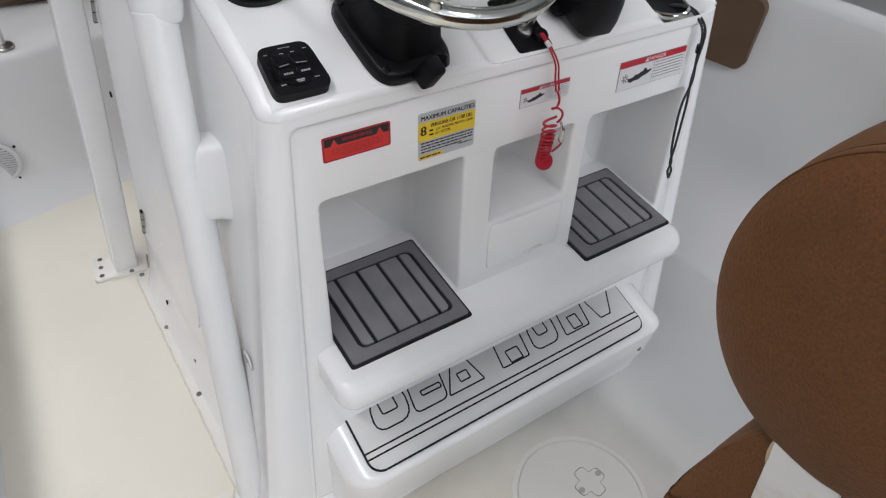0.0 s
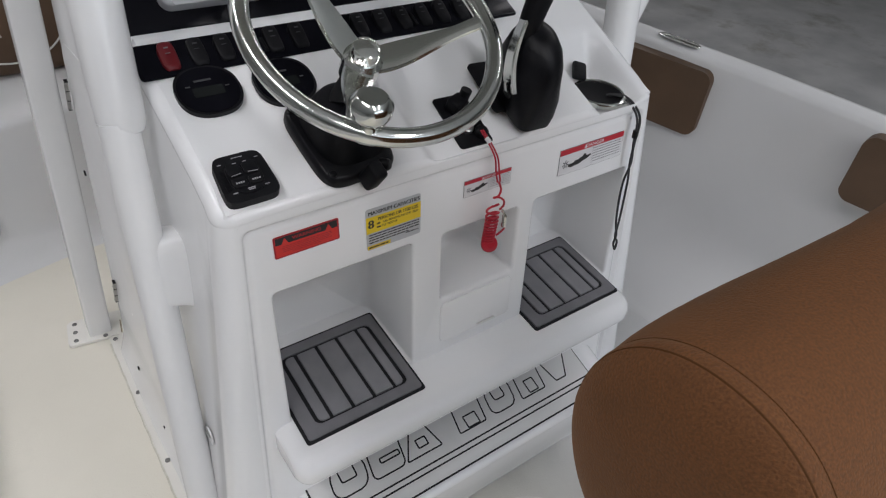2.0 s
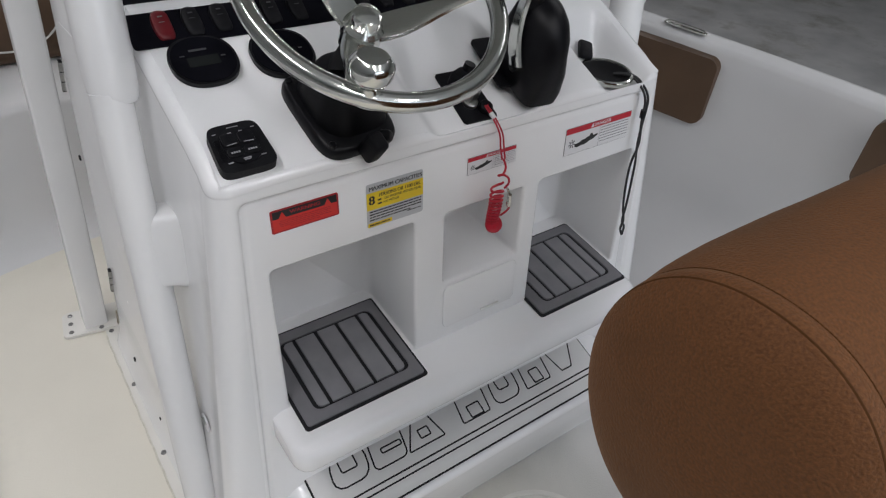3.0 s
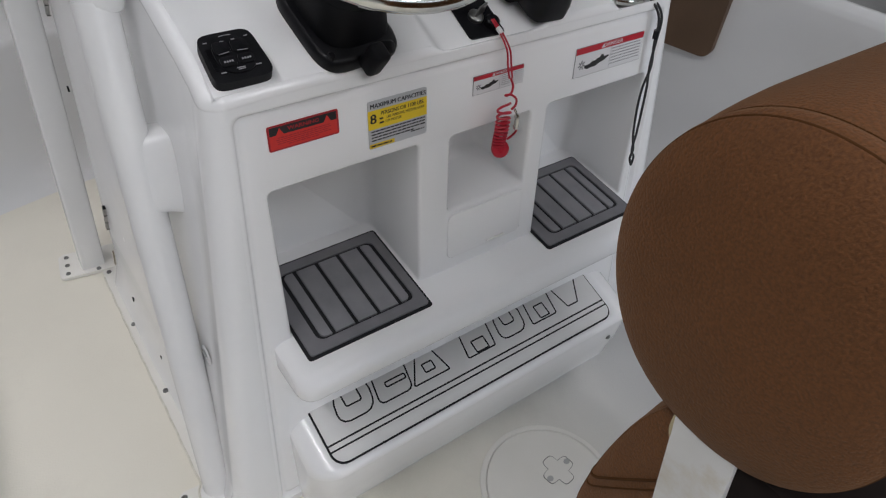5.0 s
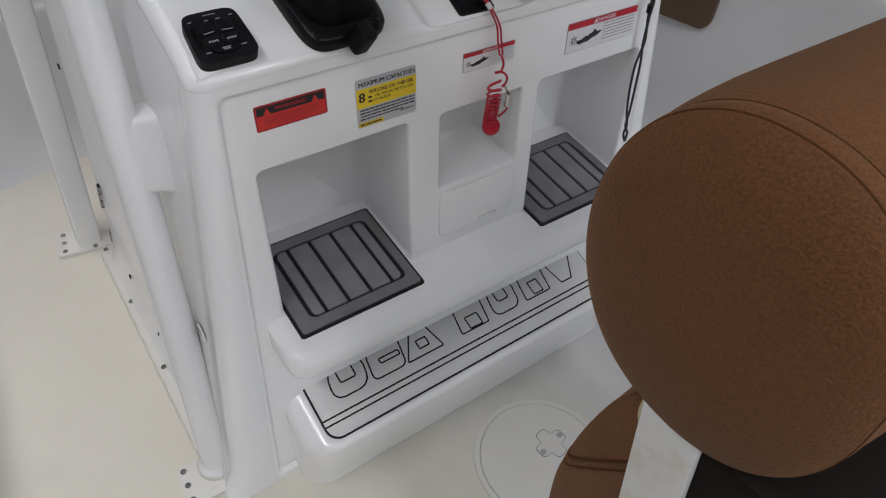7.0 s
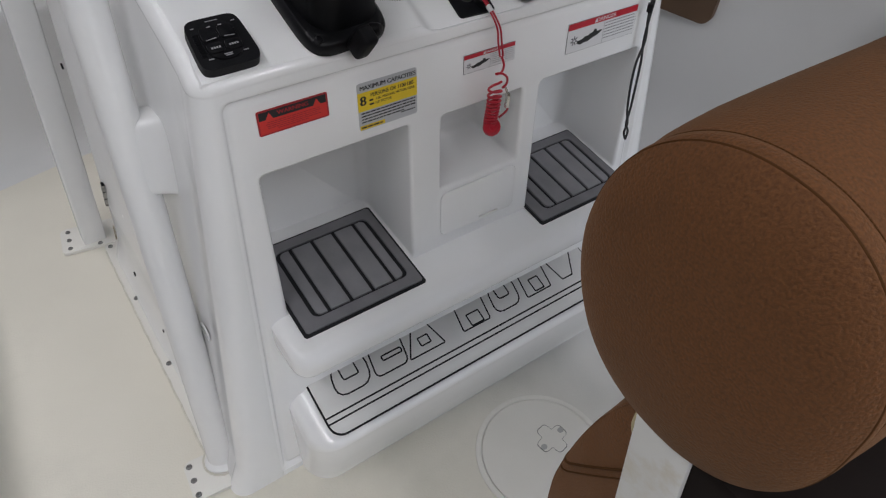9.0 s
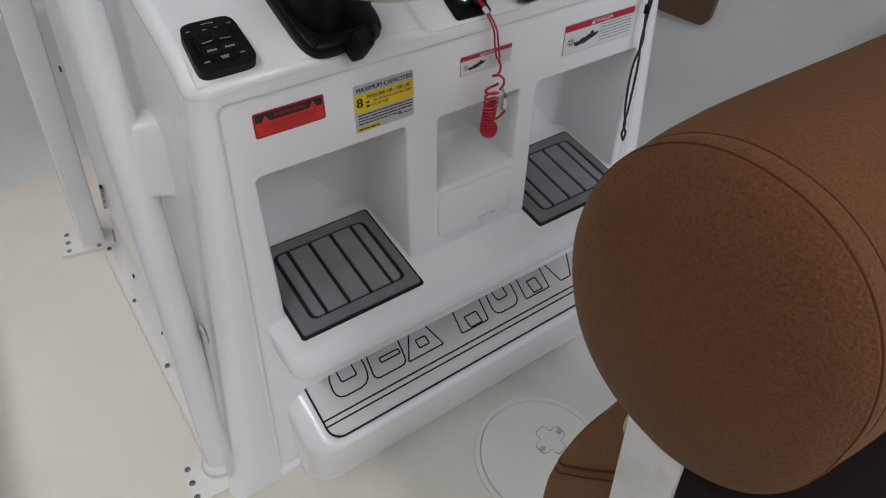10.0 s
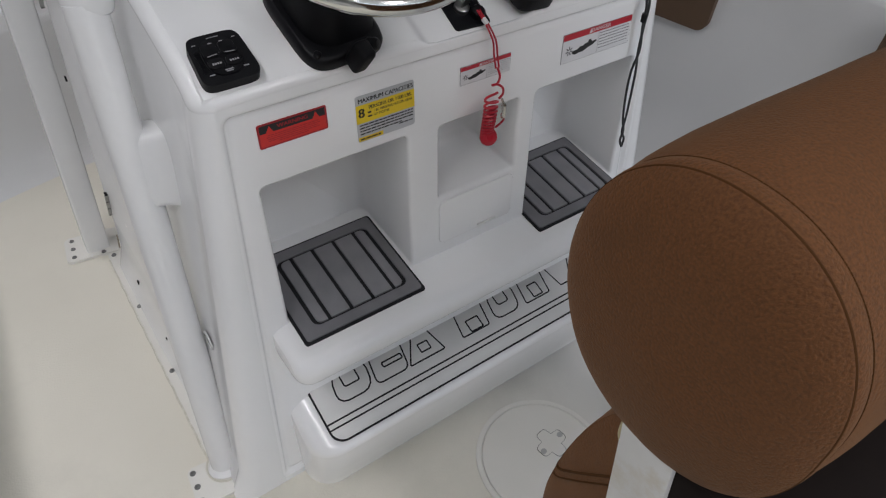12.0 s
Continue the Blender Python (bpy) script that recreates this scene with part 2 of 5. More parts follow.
CONCRETE = varied("concrete", (0.33, 0.33, 0.33), (0.47, 0.47, 0.465), 2.6, (0.4, 0.65), grain=0.002, grain_scale=30.0, stain=(0.22, 0.205, 0.17), stain_scale=1.9)
CEILING = varied("white_ceiling_sheet", (0.74, 0.75, 0.73), (0.80, 0.81, 0.79), 0.7, (0.5, 0.7))
CANVAS = varied("grey_canvas", (0.36, 0.37, 0.35), (0.44, 0.45, 0.43), 9.0, (0.8, 0.95), grain=0.0004, grain_scale=700.0)
HALL = varied("hall_panel", (0.60, 0.61, 0.59), (0.68, 0.69, 0.67), 0.8, (0.5, 0.7))
SHADE_BROWN = varied("shade_dark_brown", (0.009, 0.006, 0.0055), (0.014, 0.0095, 0.008), 30.0, (0.6, 0.8), spec=0.15)
BACKING = material("torn_cream_backing", (0.50, 0.42, 0.26), 0.9)
GRIME = varied("yellowed_sealant", (0.56, 0.53, 0.45), (0.68, 0.66, 0.59), 60.0, (0.4, 0.7))
GRILLE = material("speaker_white", (0.6, 0.6, 0.6), 0.4)

# ---- the hall ----
hall_floor = rbox(22, 20, 0.2, 0, at=(2, 1, -1.10))
single("floor", hall_floor, CONCRETE, "stained grey concrete floor of the hall", "floor", kind="structure")
single("ceiling", rbox(22, 20, 0.2, 0, at=(2, 1, 4.1)), CEILING, "pale sheet-metal ceiling of the hall", "ceiling", kind="structure")
single("wall_north", rbox(22, 0.2, 5.0, 0, at=(2, 11.1, 1.5)), HALL, "pale panelled hall wall ahead of the boat", "wall", kind="structure")
single("wall_east", rbox(0.2, 20, 5.0, 0, at=(13.1, 1, 1.5)), HALL, "pale panelled hall wall beside the boat", "wall", kind="structure")
single("wall_west", rbox(0.2, 20, 5.0, 0, at=(-9.1, 1, 1.5)), HALL, "pale panelled hall wall on the port side", "wall", kind="structure")
# unseen wall behind the camera; its door opening is added with the aft lamp
bm = rbox(8.3, 0.2, 5.0, 0, at=(-4.85, -9.1, 1.5))
for ax, sx, az, sz in ((8.65, 8.7, 1.5, 5.0), (1.8, 5.0, 3.65, 0.7)):
    bmesh.ops.create_cube(bm, size=1.0, matrix=Matrix.Translation((ax, -9.1, az)) @ Matrix.Diagonal((sx, 0.2, sz, 1)))
single("wall_south", bm, HALL, "unseen pale hall wall with an assumed open door", "wall", kind="structure")
# unseen housings, added where the assumed tube lamps hang
lamp_body = thing("assumed_ceiling_light", "unseen white fluorescent housing added at an assumed lamp", "light", pose(*ASSUMED_TUBES[0][:2], 3.9), "ceiling lights")
part("housing", rbox(0.32, 2.5, 0.12, 0.01), PAINT, lamp_body)
for tx, ty, watts in ASSUMED_TUBES[1:]:
    copy_thing(lamp_body, pose(tx, ty, 3.9))


# ---- hull, deck and liner ----
def hull_x(y, port=False):
    """How far a side draws in towards the bow from its place beside the console."""
    v = y - 0.27
    if v < 0:
        return 0.17 * 0.8 * (1 - math.exp(v / 0.8))
    return (-0.05 if port else -0.17) * v


def hull_profile(r):
    """The section of a side, whose inner face runs into the deck with the radius r."""
    pts = [(1.60 - r, -0.012), (1.655 - r, 0.0008)]
    for i in range(1, 17):
        a = radians(90 * i / 16)
        pts.append((1.655 - r + r * math.sin(a), r - r * math.cos(a)))
    pts += [(1.662, 0.36), (1.672, 0.50), (1.680, 0.665)]
    for i in range(1, 6):
        a = radians(90 * i / 5)
        pts.append((1.705 - 0.025 * math.cos(a), 0.705 + 0.025 * math.sin(a)))
    pts += [(1.72, 0.7375), (1.735, 0.738)]
    for i in range(1, 6):
        a = radians(90 * i / 5)
        pts.append((1.735 + 0.03 * math.sin(a), 0.708 + 0.03 * math.cos(a)))
    pts += [(1.766, 0.62), (1.76, 0.56), (1.74, 0.2), (1.66, -0.5), (1.50, -0.72)]
    return pts


def hull_side(mirror):
    bm = bmesh.new()
    rows = []
    for i in range(41):
        y = -2.6 + 4.4 * i / 40
        rows.append([((2 * CX - (x + hull_x(y, True))) if mirror else x + hull_x(y), y, z) for x, z in hull_profile(0.07 if mirror else 0.27)])
    grid_faces(bm, rows)
    return bm


single("hull_starboard", hull_side(False), LINER, "smooth white fibreglass boat side with a rounded gunwale", "boat hull", kind="structure", angle=60)
single("hull_port", hull_side(True), LINER, "smooth white fibreglass boat side with a rounded gunwale", "boat hull", kind="structure", angle=60)
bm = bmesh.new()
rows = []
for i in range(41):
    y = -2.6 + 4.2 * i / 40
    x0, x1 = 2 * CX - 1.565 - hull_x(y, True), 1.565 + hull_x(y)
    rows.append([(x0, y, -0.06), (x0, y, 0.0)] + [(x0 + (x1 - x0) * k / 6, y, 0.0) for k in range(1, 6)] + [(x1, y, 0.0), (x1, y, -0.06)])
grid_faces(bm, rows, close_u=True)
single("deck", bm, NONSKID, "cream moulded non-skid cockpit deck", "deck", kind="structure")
single("keel_hull", rbox(1.8, 4.2, 0.6, 0.1, at=(CX, -0.45, -0.38)), LINER, "white hull bottom under the deck", "boat hull", kind="structure")
single("transom", rbox(2 * (1.845 - CX), 0.09, 1.16, 0.03, 3, at=(CX, -2.62, 0.14)), LINER, "plain white fibreglass transom across the stern", "boat hull", kind="structure")

# raised bow seat base that closes the deck ahead of the console
bm = bmesh.new()
rows = []
for i in range(25):
    x = -0.43 + 1.87 * i / 24
    bow = 1.395 - 0.10 * ((x - CX) / 1.0) ** 2 - 0.10 * max(0.0, -x)
    row = [(x, bow - 0.15, -0.01)]
    for k in range(7):
        a = radians(90 * k / 6)
        row.append((x, bow - 0.11 + 0.11 * math.sin(a), 0.11 - 0.11 * math.cos(a)))
    row += [(x, bow + 0.02, 0.22), (x, bow + 0.035, 0.395)]
    for k in range(1, 6):
        a = radians(90 * k / 5)
        row.append((x, bow + 0.065 - 0.03 * math.cos(a), 0.395 + 0.03 * math.sin(a)))
    row += [(x, bow + 0.15, 0.432), (x, bow + 0.17, 0.455), (x, bow + 0.5, 0.46), (x, bow + 0.5, 0.0)]
    rows.append(row)
grid_faces(bm, rows)
single("bow_seat_base", bm, LINER, "white moulded bow seat base with rounded edge", "seat base", kind="structure", angle=50)

def screw_mesh():
    """A pan head with a sunk drive recess."""
    return lathe([(0.0, 0.0006), (0.0018, 0.0008), (0.0024, 0.0031), (0.0036, 0.0032), (0.0052, 0.0024), (0.0062, 0.0008), (0.0066, 0.0), (0.0066, -0.002)], 16)


# ---- console ----
def face_y(z):
    return -0.062 + 0.09 * z


def half_out(z):
    return 0.559 - 0.119 * z


def half_in(z):
    return 0.470 - 0.055 * z


def dash_z(y):
    """The dash's slope above its front edge."""
    return 0.885 + 0.42 * (y - 0.01)


def dash_dip(x, y):
    """Where the dash is sunk between its ribs, in metres."""
    fade = 1 - smooth(0.16, 0.27, y)
    mid = smooth(0.468, 0.500, x) * (1 - smooth(0.676, 0.702, x))
    cup = smooth(0.858, 0.874, x) * (1 - smooth(0.965, 1.004, x)) * (1 - smooth(0.150, 0.205, y))
    pocket = max(0.0, dash_z(y) - (0.866 + 0.12 * (y - 0.02)))
    return fade * 0.016 * mid + cup * pocket


console = thing("console", "white moulded fibreglass helm console with storage cubbies", "boat console")
DEPTH = 0.80


def top_r(x):
    """The radius of the dash's edge, wider on the port side."""
    return 0.016 + 0.008 * (1 - smooth(0.10, 0.24, x))




def widen(y, z):
    """The sides spread a little towards the bow, more so higher up."""
    return (0.005 + 0.053 * z) * min(max((y - 0.08) / 0.67, 0.0), 1.0)


def ring(z, inset=0.0, aft=True):
    """The console's outline at a height, starting at the port edge of the aft panel: x, y and inward offset."""
    ho, hi, yf = half_out(z) - inset, half_in(z), face_y(z) + inset
    back, rc, rb = DEPTH - inset, 0.032, 0.06
    pts = []
    pts += [(-hi, yf + 0.004), (-hi - 0.004, yf)]
    for i in range(9):
        a = radians(90 * i / 8)
        pts.append((-ho + rc - rc * math.sin(a), yf + rc - rc * math.cos(a)))
    sunk = 0.005 * (1 - smooth(0.70, 0.83, z))
    for d, k in ((0.006, 0.0), (0.011, 0.3), (0.017, 1.0)):
        pts.append((-ho - widen(yf + rc + d, z) + sunk * k, yf + rc + d))
    for i in range(1, 12):
        y = yf + rc + (back - rb - yf - rc) * i / 12
        pts.append((-ho - widen(y, z) + sunk * (1 - smooth(0.3, 0.42, y)), y))
    for i in range(7):
        a = radians(90 * i / 6)
        y = back - rb + rb * math.sin(a)
        pts.append((-ho - widen(y, z) + rb - rb * math.cos(a), y))
    pts = pts + [(-x, y) for x, y in pts[::-1]]
    return [(CX + x, y) for x, y in pts]


# side shell, from the deck to the rim; its rim follows the dash's slope
def rim_z(x, y):
    r = top_r(x)
    aft = dash_z(0.0155 + 0.61 * r) - 0.92 * r
    rest = min(dash_z(max(y, 0.012)), 1.02 + 0.04 * max(0, y - 0.33)) - r
    k = 1 - smooth(0.02, 0.075, y)
    return aft * k + rest * (1 - k)


rows = []
base = ring(0.0)
rim_heights = []
for k, (x0, y0) in enumerate(base):
    y = y0
    for turn in range(6):
        x0, y = ring(rim_z(x0, y))[k]
    rim_heights.append(rim_z(x0, y))
for s in range(15):
    f = s / 14
    row = []
    for k, zt in enumerate(rim_heights):
        z = f * zt
        flare = 0.018 * (1 - smooth(0, 0.05, z))
        x, yy = ring(z)[k]
        nx = (x - CX) / half_out(z)
        row.append((x + nx * flare * (1 if abs(nx) > 0.9 else 0), yy, z))
    rows.append(row)
bm = bmesh.new()
grid_faces(bm, rows)
part("body", bm, GEL, console, angle=50)

# rim round the top, rolled inwards, closed across the aft face
def aftness(y):
    return 1 - smooth(0.02, 0.075, y)


def rim_foot():
    """The upper edge of the shell, closed across the aft face: x, y, z and the inward direction."""
    out = []
    for k, z in enumerate(rim_heights):
        x, y = ring(z)[k]
        out.append((x, face_y(z) if abs(x - CX) < half_in(z) + 0.003 else y, z))
    a, b = out[-1], out[0]
    for i in range(1, 48):
        x = a[0] + (b[0] - a[0]) * i / 48
        z = rim_z(x, 0.0)
        out.append((x, face_y(z), z))
    n = len(out)
    full = []
    for i, (x, y, z) in enumerate(out):
        p, q = out[i - 1], out[(i + 1) % n]
        t = Vector((q[0] - p[0], q[1] - p[1], 0)).normalized()
        nrm = Vector((t.y, -t.x, 0))
        if nrm.dot(Vector((CX - x, 0.4 - y, 0))) < 0:
            nrm = -nrm
        full.append((x, y, z, nrm))
    return full


foot = rim_foot()
rows = [[(x + nrm.x * 0.002, y + nrm.y * 0.002, z - 0.003) for x, y, z, nrm in foot]]
for i in range(10):
    row = []
    for x, y, z, nrm in foot:
        a = radians((90 - 23 * aftness(y)) * i / 9)
        d, up = top_r(x) * (1 - math.cos(a)), top_r(x) * math.sin(a)
        x2, y2 = x + nrm.x * d, y + nrm.y * d
        dip = dash_dip(x2, 0.02) * aftness(y) * (i / 9)
        row.append((x2, y2, z + up - dip))
    rows.append(row)
bm = bmesh.new()
grid_faces(bm, rows, close_u=True)
part("rim", bm, GEL, console, angle=60)

# dash surface
bm = bmesh.new()
rows = []
for j in range(41):
    y = 0.0245 + (0.345 - 0.0245) * j / 40
    row = []
    for i in range(121):
        hw = half_out(dash_z(y)) + widen(y, dash_z(y)) + 0.003
        x = CX - hw - 0.005 + top_r(0) + (2 * hw + 0.005 - top_r(0) - top_r(1)) * i / 120
        row.append((x, y, dash_z(y) - 0.0004 - dash_dip(x, y)))
    tuck = 0.35 + 0.65 * smooth(0.05, 0.09, y)
    row = [(row[0][0] - 0.010 * tuck, y, row[0][2] - 0.014 * tuck - 0.001)] + row + [(row[-1][0] + 0.006 * tuck, y, row[-1][2] - 0.014 * tuck - 0.001)]
    if j == 0:
        ends = [min(1.0, max(0.0, min(x - row[0][0], row[-1][0] - x) / 0.02)) for x, y2, z in row]
        rows.append([(x, y2 - 0.003 * e, z - 0.010 * e - 0.0005) for (x, y2, z), e in zip(row, ends)])
    rows.append(row)
# steeper instrument face above the dash, then a flat top
for y, z in ((0.36, 1.040), (0.40, 1.085), (0.46, 1.155), (0.50, 1.19), (0.54, 1.20), (0.78, 1.20)):
    rows.append([(CX - 0.430 + 0.86 * min(max(i - 1, 0), 120) / 120, y, z) for i in range(123)])
grid_faces(bm, rows)
part("dash", bm, GEL, console, angle=40)
# cheeks that close the raised instrument face
for side in (-1, 1):
    bm = bmesh.new()
    prof = [(0.33, 0.93), (0.345, 1.024), (0.36, 1.040), (0.40, 1.085), (0.46, 1.155), (0.50, 1.19), (0.54, 1.20), (0.78, 1.20), (0.78, 0.93)]
    a = [bm.verts.new((CX + side * 0.425, y, z)) for y, z in prof]
    b = [bm.verts.new((CX + side * (half_out(z) + widen(y, z) + (0.0012 if z > 0.94 else -0.006)), y, z)) for y, z in prof]
    bm.faces.new(a)
    bm.faces.new(b[::-1])
    for i in range(len(prof)):
        k = (i + 1) % len(prof)
        bm.faces.new((a[i], a[k], b[k], b[i]))
    bmesh.ops.triangulate(bm, faces=bm.faces[:])
    bmesh.ops.recalc_face_normals(bm, faces=bm.faces[:])
    part("cheek", bm, GEL, console)


# aft panel: a plate with rounded corners in a shallow groove, with three openings: x, x, z, z, back, upper and lower corner radius
FLOOR_SLOPE = 0.0925  # the cubby floors and the ledge fall aft
HOLES = [(0.188, 0.446, 0.4465, 0.732, 0.165, 0.009, 0.005), (0.510, 0.687, 0.580, 0.728, 0.135, 0.007, 0.006), (0.728, 0.988, 0.4465, 0.730, 0.165, 0.009, 0.005)]


def rounded(x0, x1, z0, z1, r_top, r_low, n=6):
    """A rounded rectangle in x and z, anticlockwise from its right side."""
    pts = []
    for cx, cz, r, a0 in ((x1 - r_top, z1 - r_top, r_top, 0), (x0 + r_top, z1 - r_top, r_top, 90), (x0 + r_low, z0 + r_low, r_low, 180), (x1 - r_low, z0 + r_low, r_low, 270)):
        for i in range(n + 1):
            a = radians(a0 + 90 * i / n)
            pts.append((cx + r * math.cos(a), cz + r * math.sin(a)))
    return pts


def plate_loop(grow, r, depth, lift=0.0):
    """A loop round the plate, which narrows upwards with the console."""
    out = []
    for u, z in rounded(-1.0, 1.0, 0.022 - grow, 0.860 + grow, r, r):
        h = half_in(z) + grow
        x = math.copysign(h - (1.0 - abs(u)), u)
        z += lift * smooth(0.83, 0.86, z)
        out.append((CX + x, face_y(z) + depth, z))
    return out


def aft_panel():
    bm = bmesh.new()
    frame_rows = [plate_loop(0.0076, 0.012, 0.0003, 0.0105), plate_loop(0.0042, 0.013, -0.0006), plate_loop(0.001, 0.013, 0.0004), plate_loop(-0.0015, 0.014, 0.0034), plate_loop(-0.0042, 0.014, 0.0072), plate_loop(-0.006, 0.014, 0.0078), plate_loop(-0.0085, 0.013, 0.0066), plate_loop(-0.012, 0.013, 0.0046), plate_loop(-0.017, 0.012, 0.0040)]
    vs = grid_faces(bm, frame_rows, close_u=True)
    edges = [bm.edges.get((vs[-1][i], vs[-1][(i + 1) % len(vs[-1])])) for i in range(len(vs[-1]))]
    for x0, x1, z0, z1, back, r_top, r_low in HOLES:
        deep = back > 0.15
        mx, mz = (x0 + x1) / 2, (z0 + z1) / 2
        steps = [(0.006, 0.0, 0.0), (0.004, 0.0005, 0.0), (0.002, 0.0019, 0.0), (0.0006, 0.0042, 0.0), (0.0, 0.008, 0.0)]
        rows = []
        for grow, depth, shrink in steps:
            loop = rounded(x0 - grow, x1 + grow, z0 - grow, z1 + grow, r_top + grow, r_low + grow)
            rows.append([(x, face_y(z) + 0.004 + depth, z) for x, z in loop])
        for f, inset in ((0.5, 0.0), (0.86, 0.0), (0.93, 0.003), (0.98, 0.010), (1.0, 0.020)):
            loop = rounded(x0, x1, z0, z1, r_top, r_low)
            row = []
            for x, z in loop:
                low = deep and z < z0 + r_low + 0.001
                k = 0.03 * f
                nx = mx + (x - mx) * (1 - k) - math.copysign(min(inset, abs(x - mx)), x - mx)
                nz = z if low else mz + (z - mz) * (1 - 1.6 * k) - math.copysign(inset, z - mz)
                y0 = face_y(z) + 0.012
                ny = y0 + (back - y0) * f
                row.append((nx, ny, nz + FLOOR_SLOPE * (ny - y0) if low else nz))
            rows.append(row)
        hv = grid_faces(bm, rows, close_u=True)
        bm.faces.new(hv[-1])
        edges += [bm.edges.get((hv[0][i], hv[0][(i + 1) % len(hv[0])])) for i in range(len(hv[0]))]
    bmesh.ops.triangle_fill(bm, use_beauty=True, use_dissolve=False, edges=edges)
    bmesh.ops.recalc_face_normals(bm, faces=bm.faces[:])
    return bm


part("aft_panel", aft_panel(), GEL, console, angle=50, fix=False)
part("kick_strip", rbox(2 * half_in(0) + 0.006, 0.012, 0.032, 0.001, 1, at=(CX, face_y(0) + 0.0062, 0.004)), GEL, console)

# ledge under the cubbies
bm = bmesh.new()
prof = [(0.02, 0.4465), (-0.085, 0.4405)]
for i in range(1, 9):
    a = radians(90 * i / 8)
    prof.append((-0.090 - 0.032 * math.sin(a), 0.4085 + 0.032 * math.cos(a)))
for i in range(1, 8):
    a = radians(100 * i / 7)
    prof.append((-0.102 - 0.020 * math.cos(a), 0.398 - 0.020 * math.sin(a)))
prof += [(-0.04, 0.373), (0.02, 0.373)]
rows = []
LX0, LX1 = 0.153, 0.990
for i in range(61):
    t = 0.5 - 0.5 * math.cos(math.pi * i / 60)
    x = LX0 + (LX1 - LX0) * t
    e = min(x - LX0, LX1 - x)
    q = 1 - min(e / 0.030, 1)
    shrink = 1 - math.sqrt(max(0, 1 - q * q))
    row = []
    for y, z in prof:
        yy = y + 0.028 * shrink * (1 if y < -0.05 else 0)
        zz = z + (0.415 - z) * 0.45 * shrink
        row.append((x, yy, zz))
    rows.append(row)
vs = grid_faces(bm, rows, close_u=True)
bm.faces.new(vs[0][::-1])
bm.faces.new(vs[-1])
part("ledge", bm, GEL, console, angle=50)

# footrest box along the deck
prof = [(0.03, 0.262), (-0.02, 0.236), (-0.145, 0.199)]
for i in range(1, 7):
    a = radians(105 * i / 6)
    prof.append((-0.145 - 0.017 * math.sin(a), 0.182 + 0.017 * math.cos(a)))
prof += [(-0.150, 0.10), (-0.130, 0.025), (-0.126, -0.002), (0.03, -0.002)]
bm = bmesh.new()
rows = []
FX0, FX1 = 0.150, 0.998
for i in range(61):
    t = 0.5 - 0.5 * math.cos(math.pi * i / 60)
    x = FX0 + (FX1 - FX0) * t
    e = min(x - FX0, FX1 - x)
    q = 1 - min(e / 0.06, 1)
    shrink = 1 - math.sqrt(max(0, 1 - q * q))
    rows.append([(x + 0.035 * t ** 8 * (1 - max(z, 0) / 0.2), y + 0.06 * shrink * (1 if y < -0.1 else 0), z - 0.028 * shrink * (1 if z > 0.15 else 0)) for y, z in prof])
vs = grid_faces(bm, rows, close_u=True)
bm.faces.new(vs[0][::-1])
bm.faces.new(vs[-1])
footrest = part("footrest", bm, GEL, console, angle=50)
part("screw", screw_mesh(), SCREW_STEEL, footrest, m=pose(0.928, -0.1535, 0.118, 97, 0, 0))

# lower glove door between the cubbies
door = slab(outline(0.178, 0.100, 0.014), 0, 0.0026, 0.0018)
part("glove_door", door, GEL, console, m=pose(0.597, face_y(0.52) + 0.003, 0.520, 90 - 5.1, 0, 0))
part("slot", rbox(0.045, 0.004, 0.002, 0.0005, 1), DINGY, console, m=pose(0.62, face_y(0.482) - 0.003, 0.482))

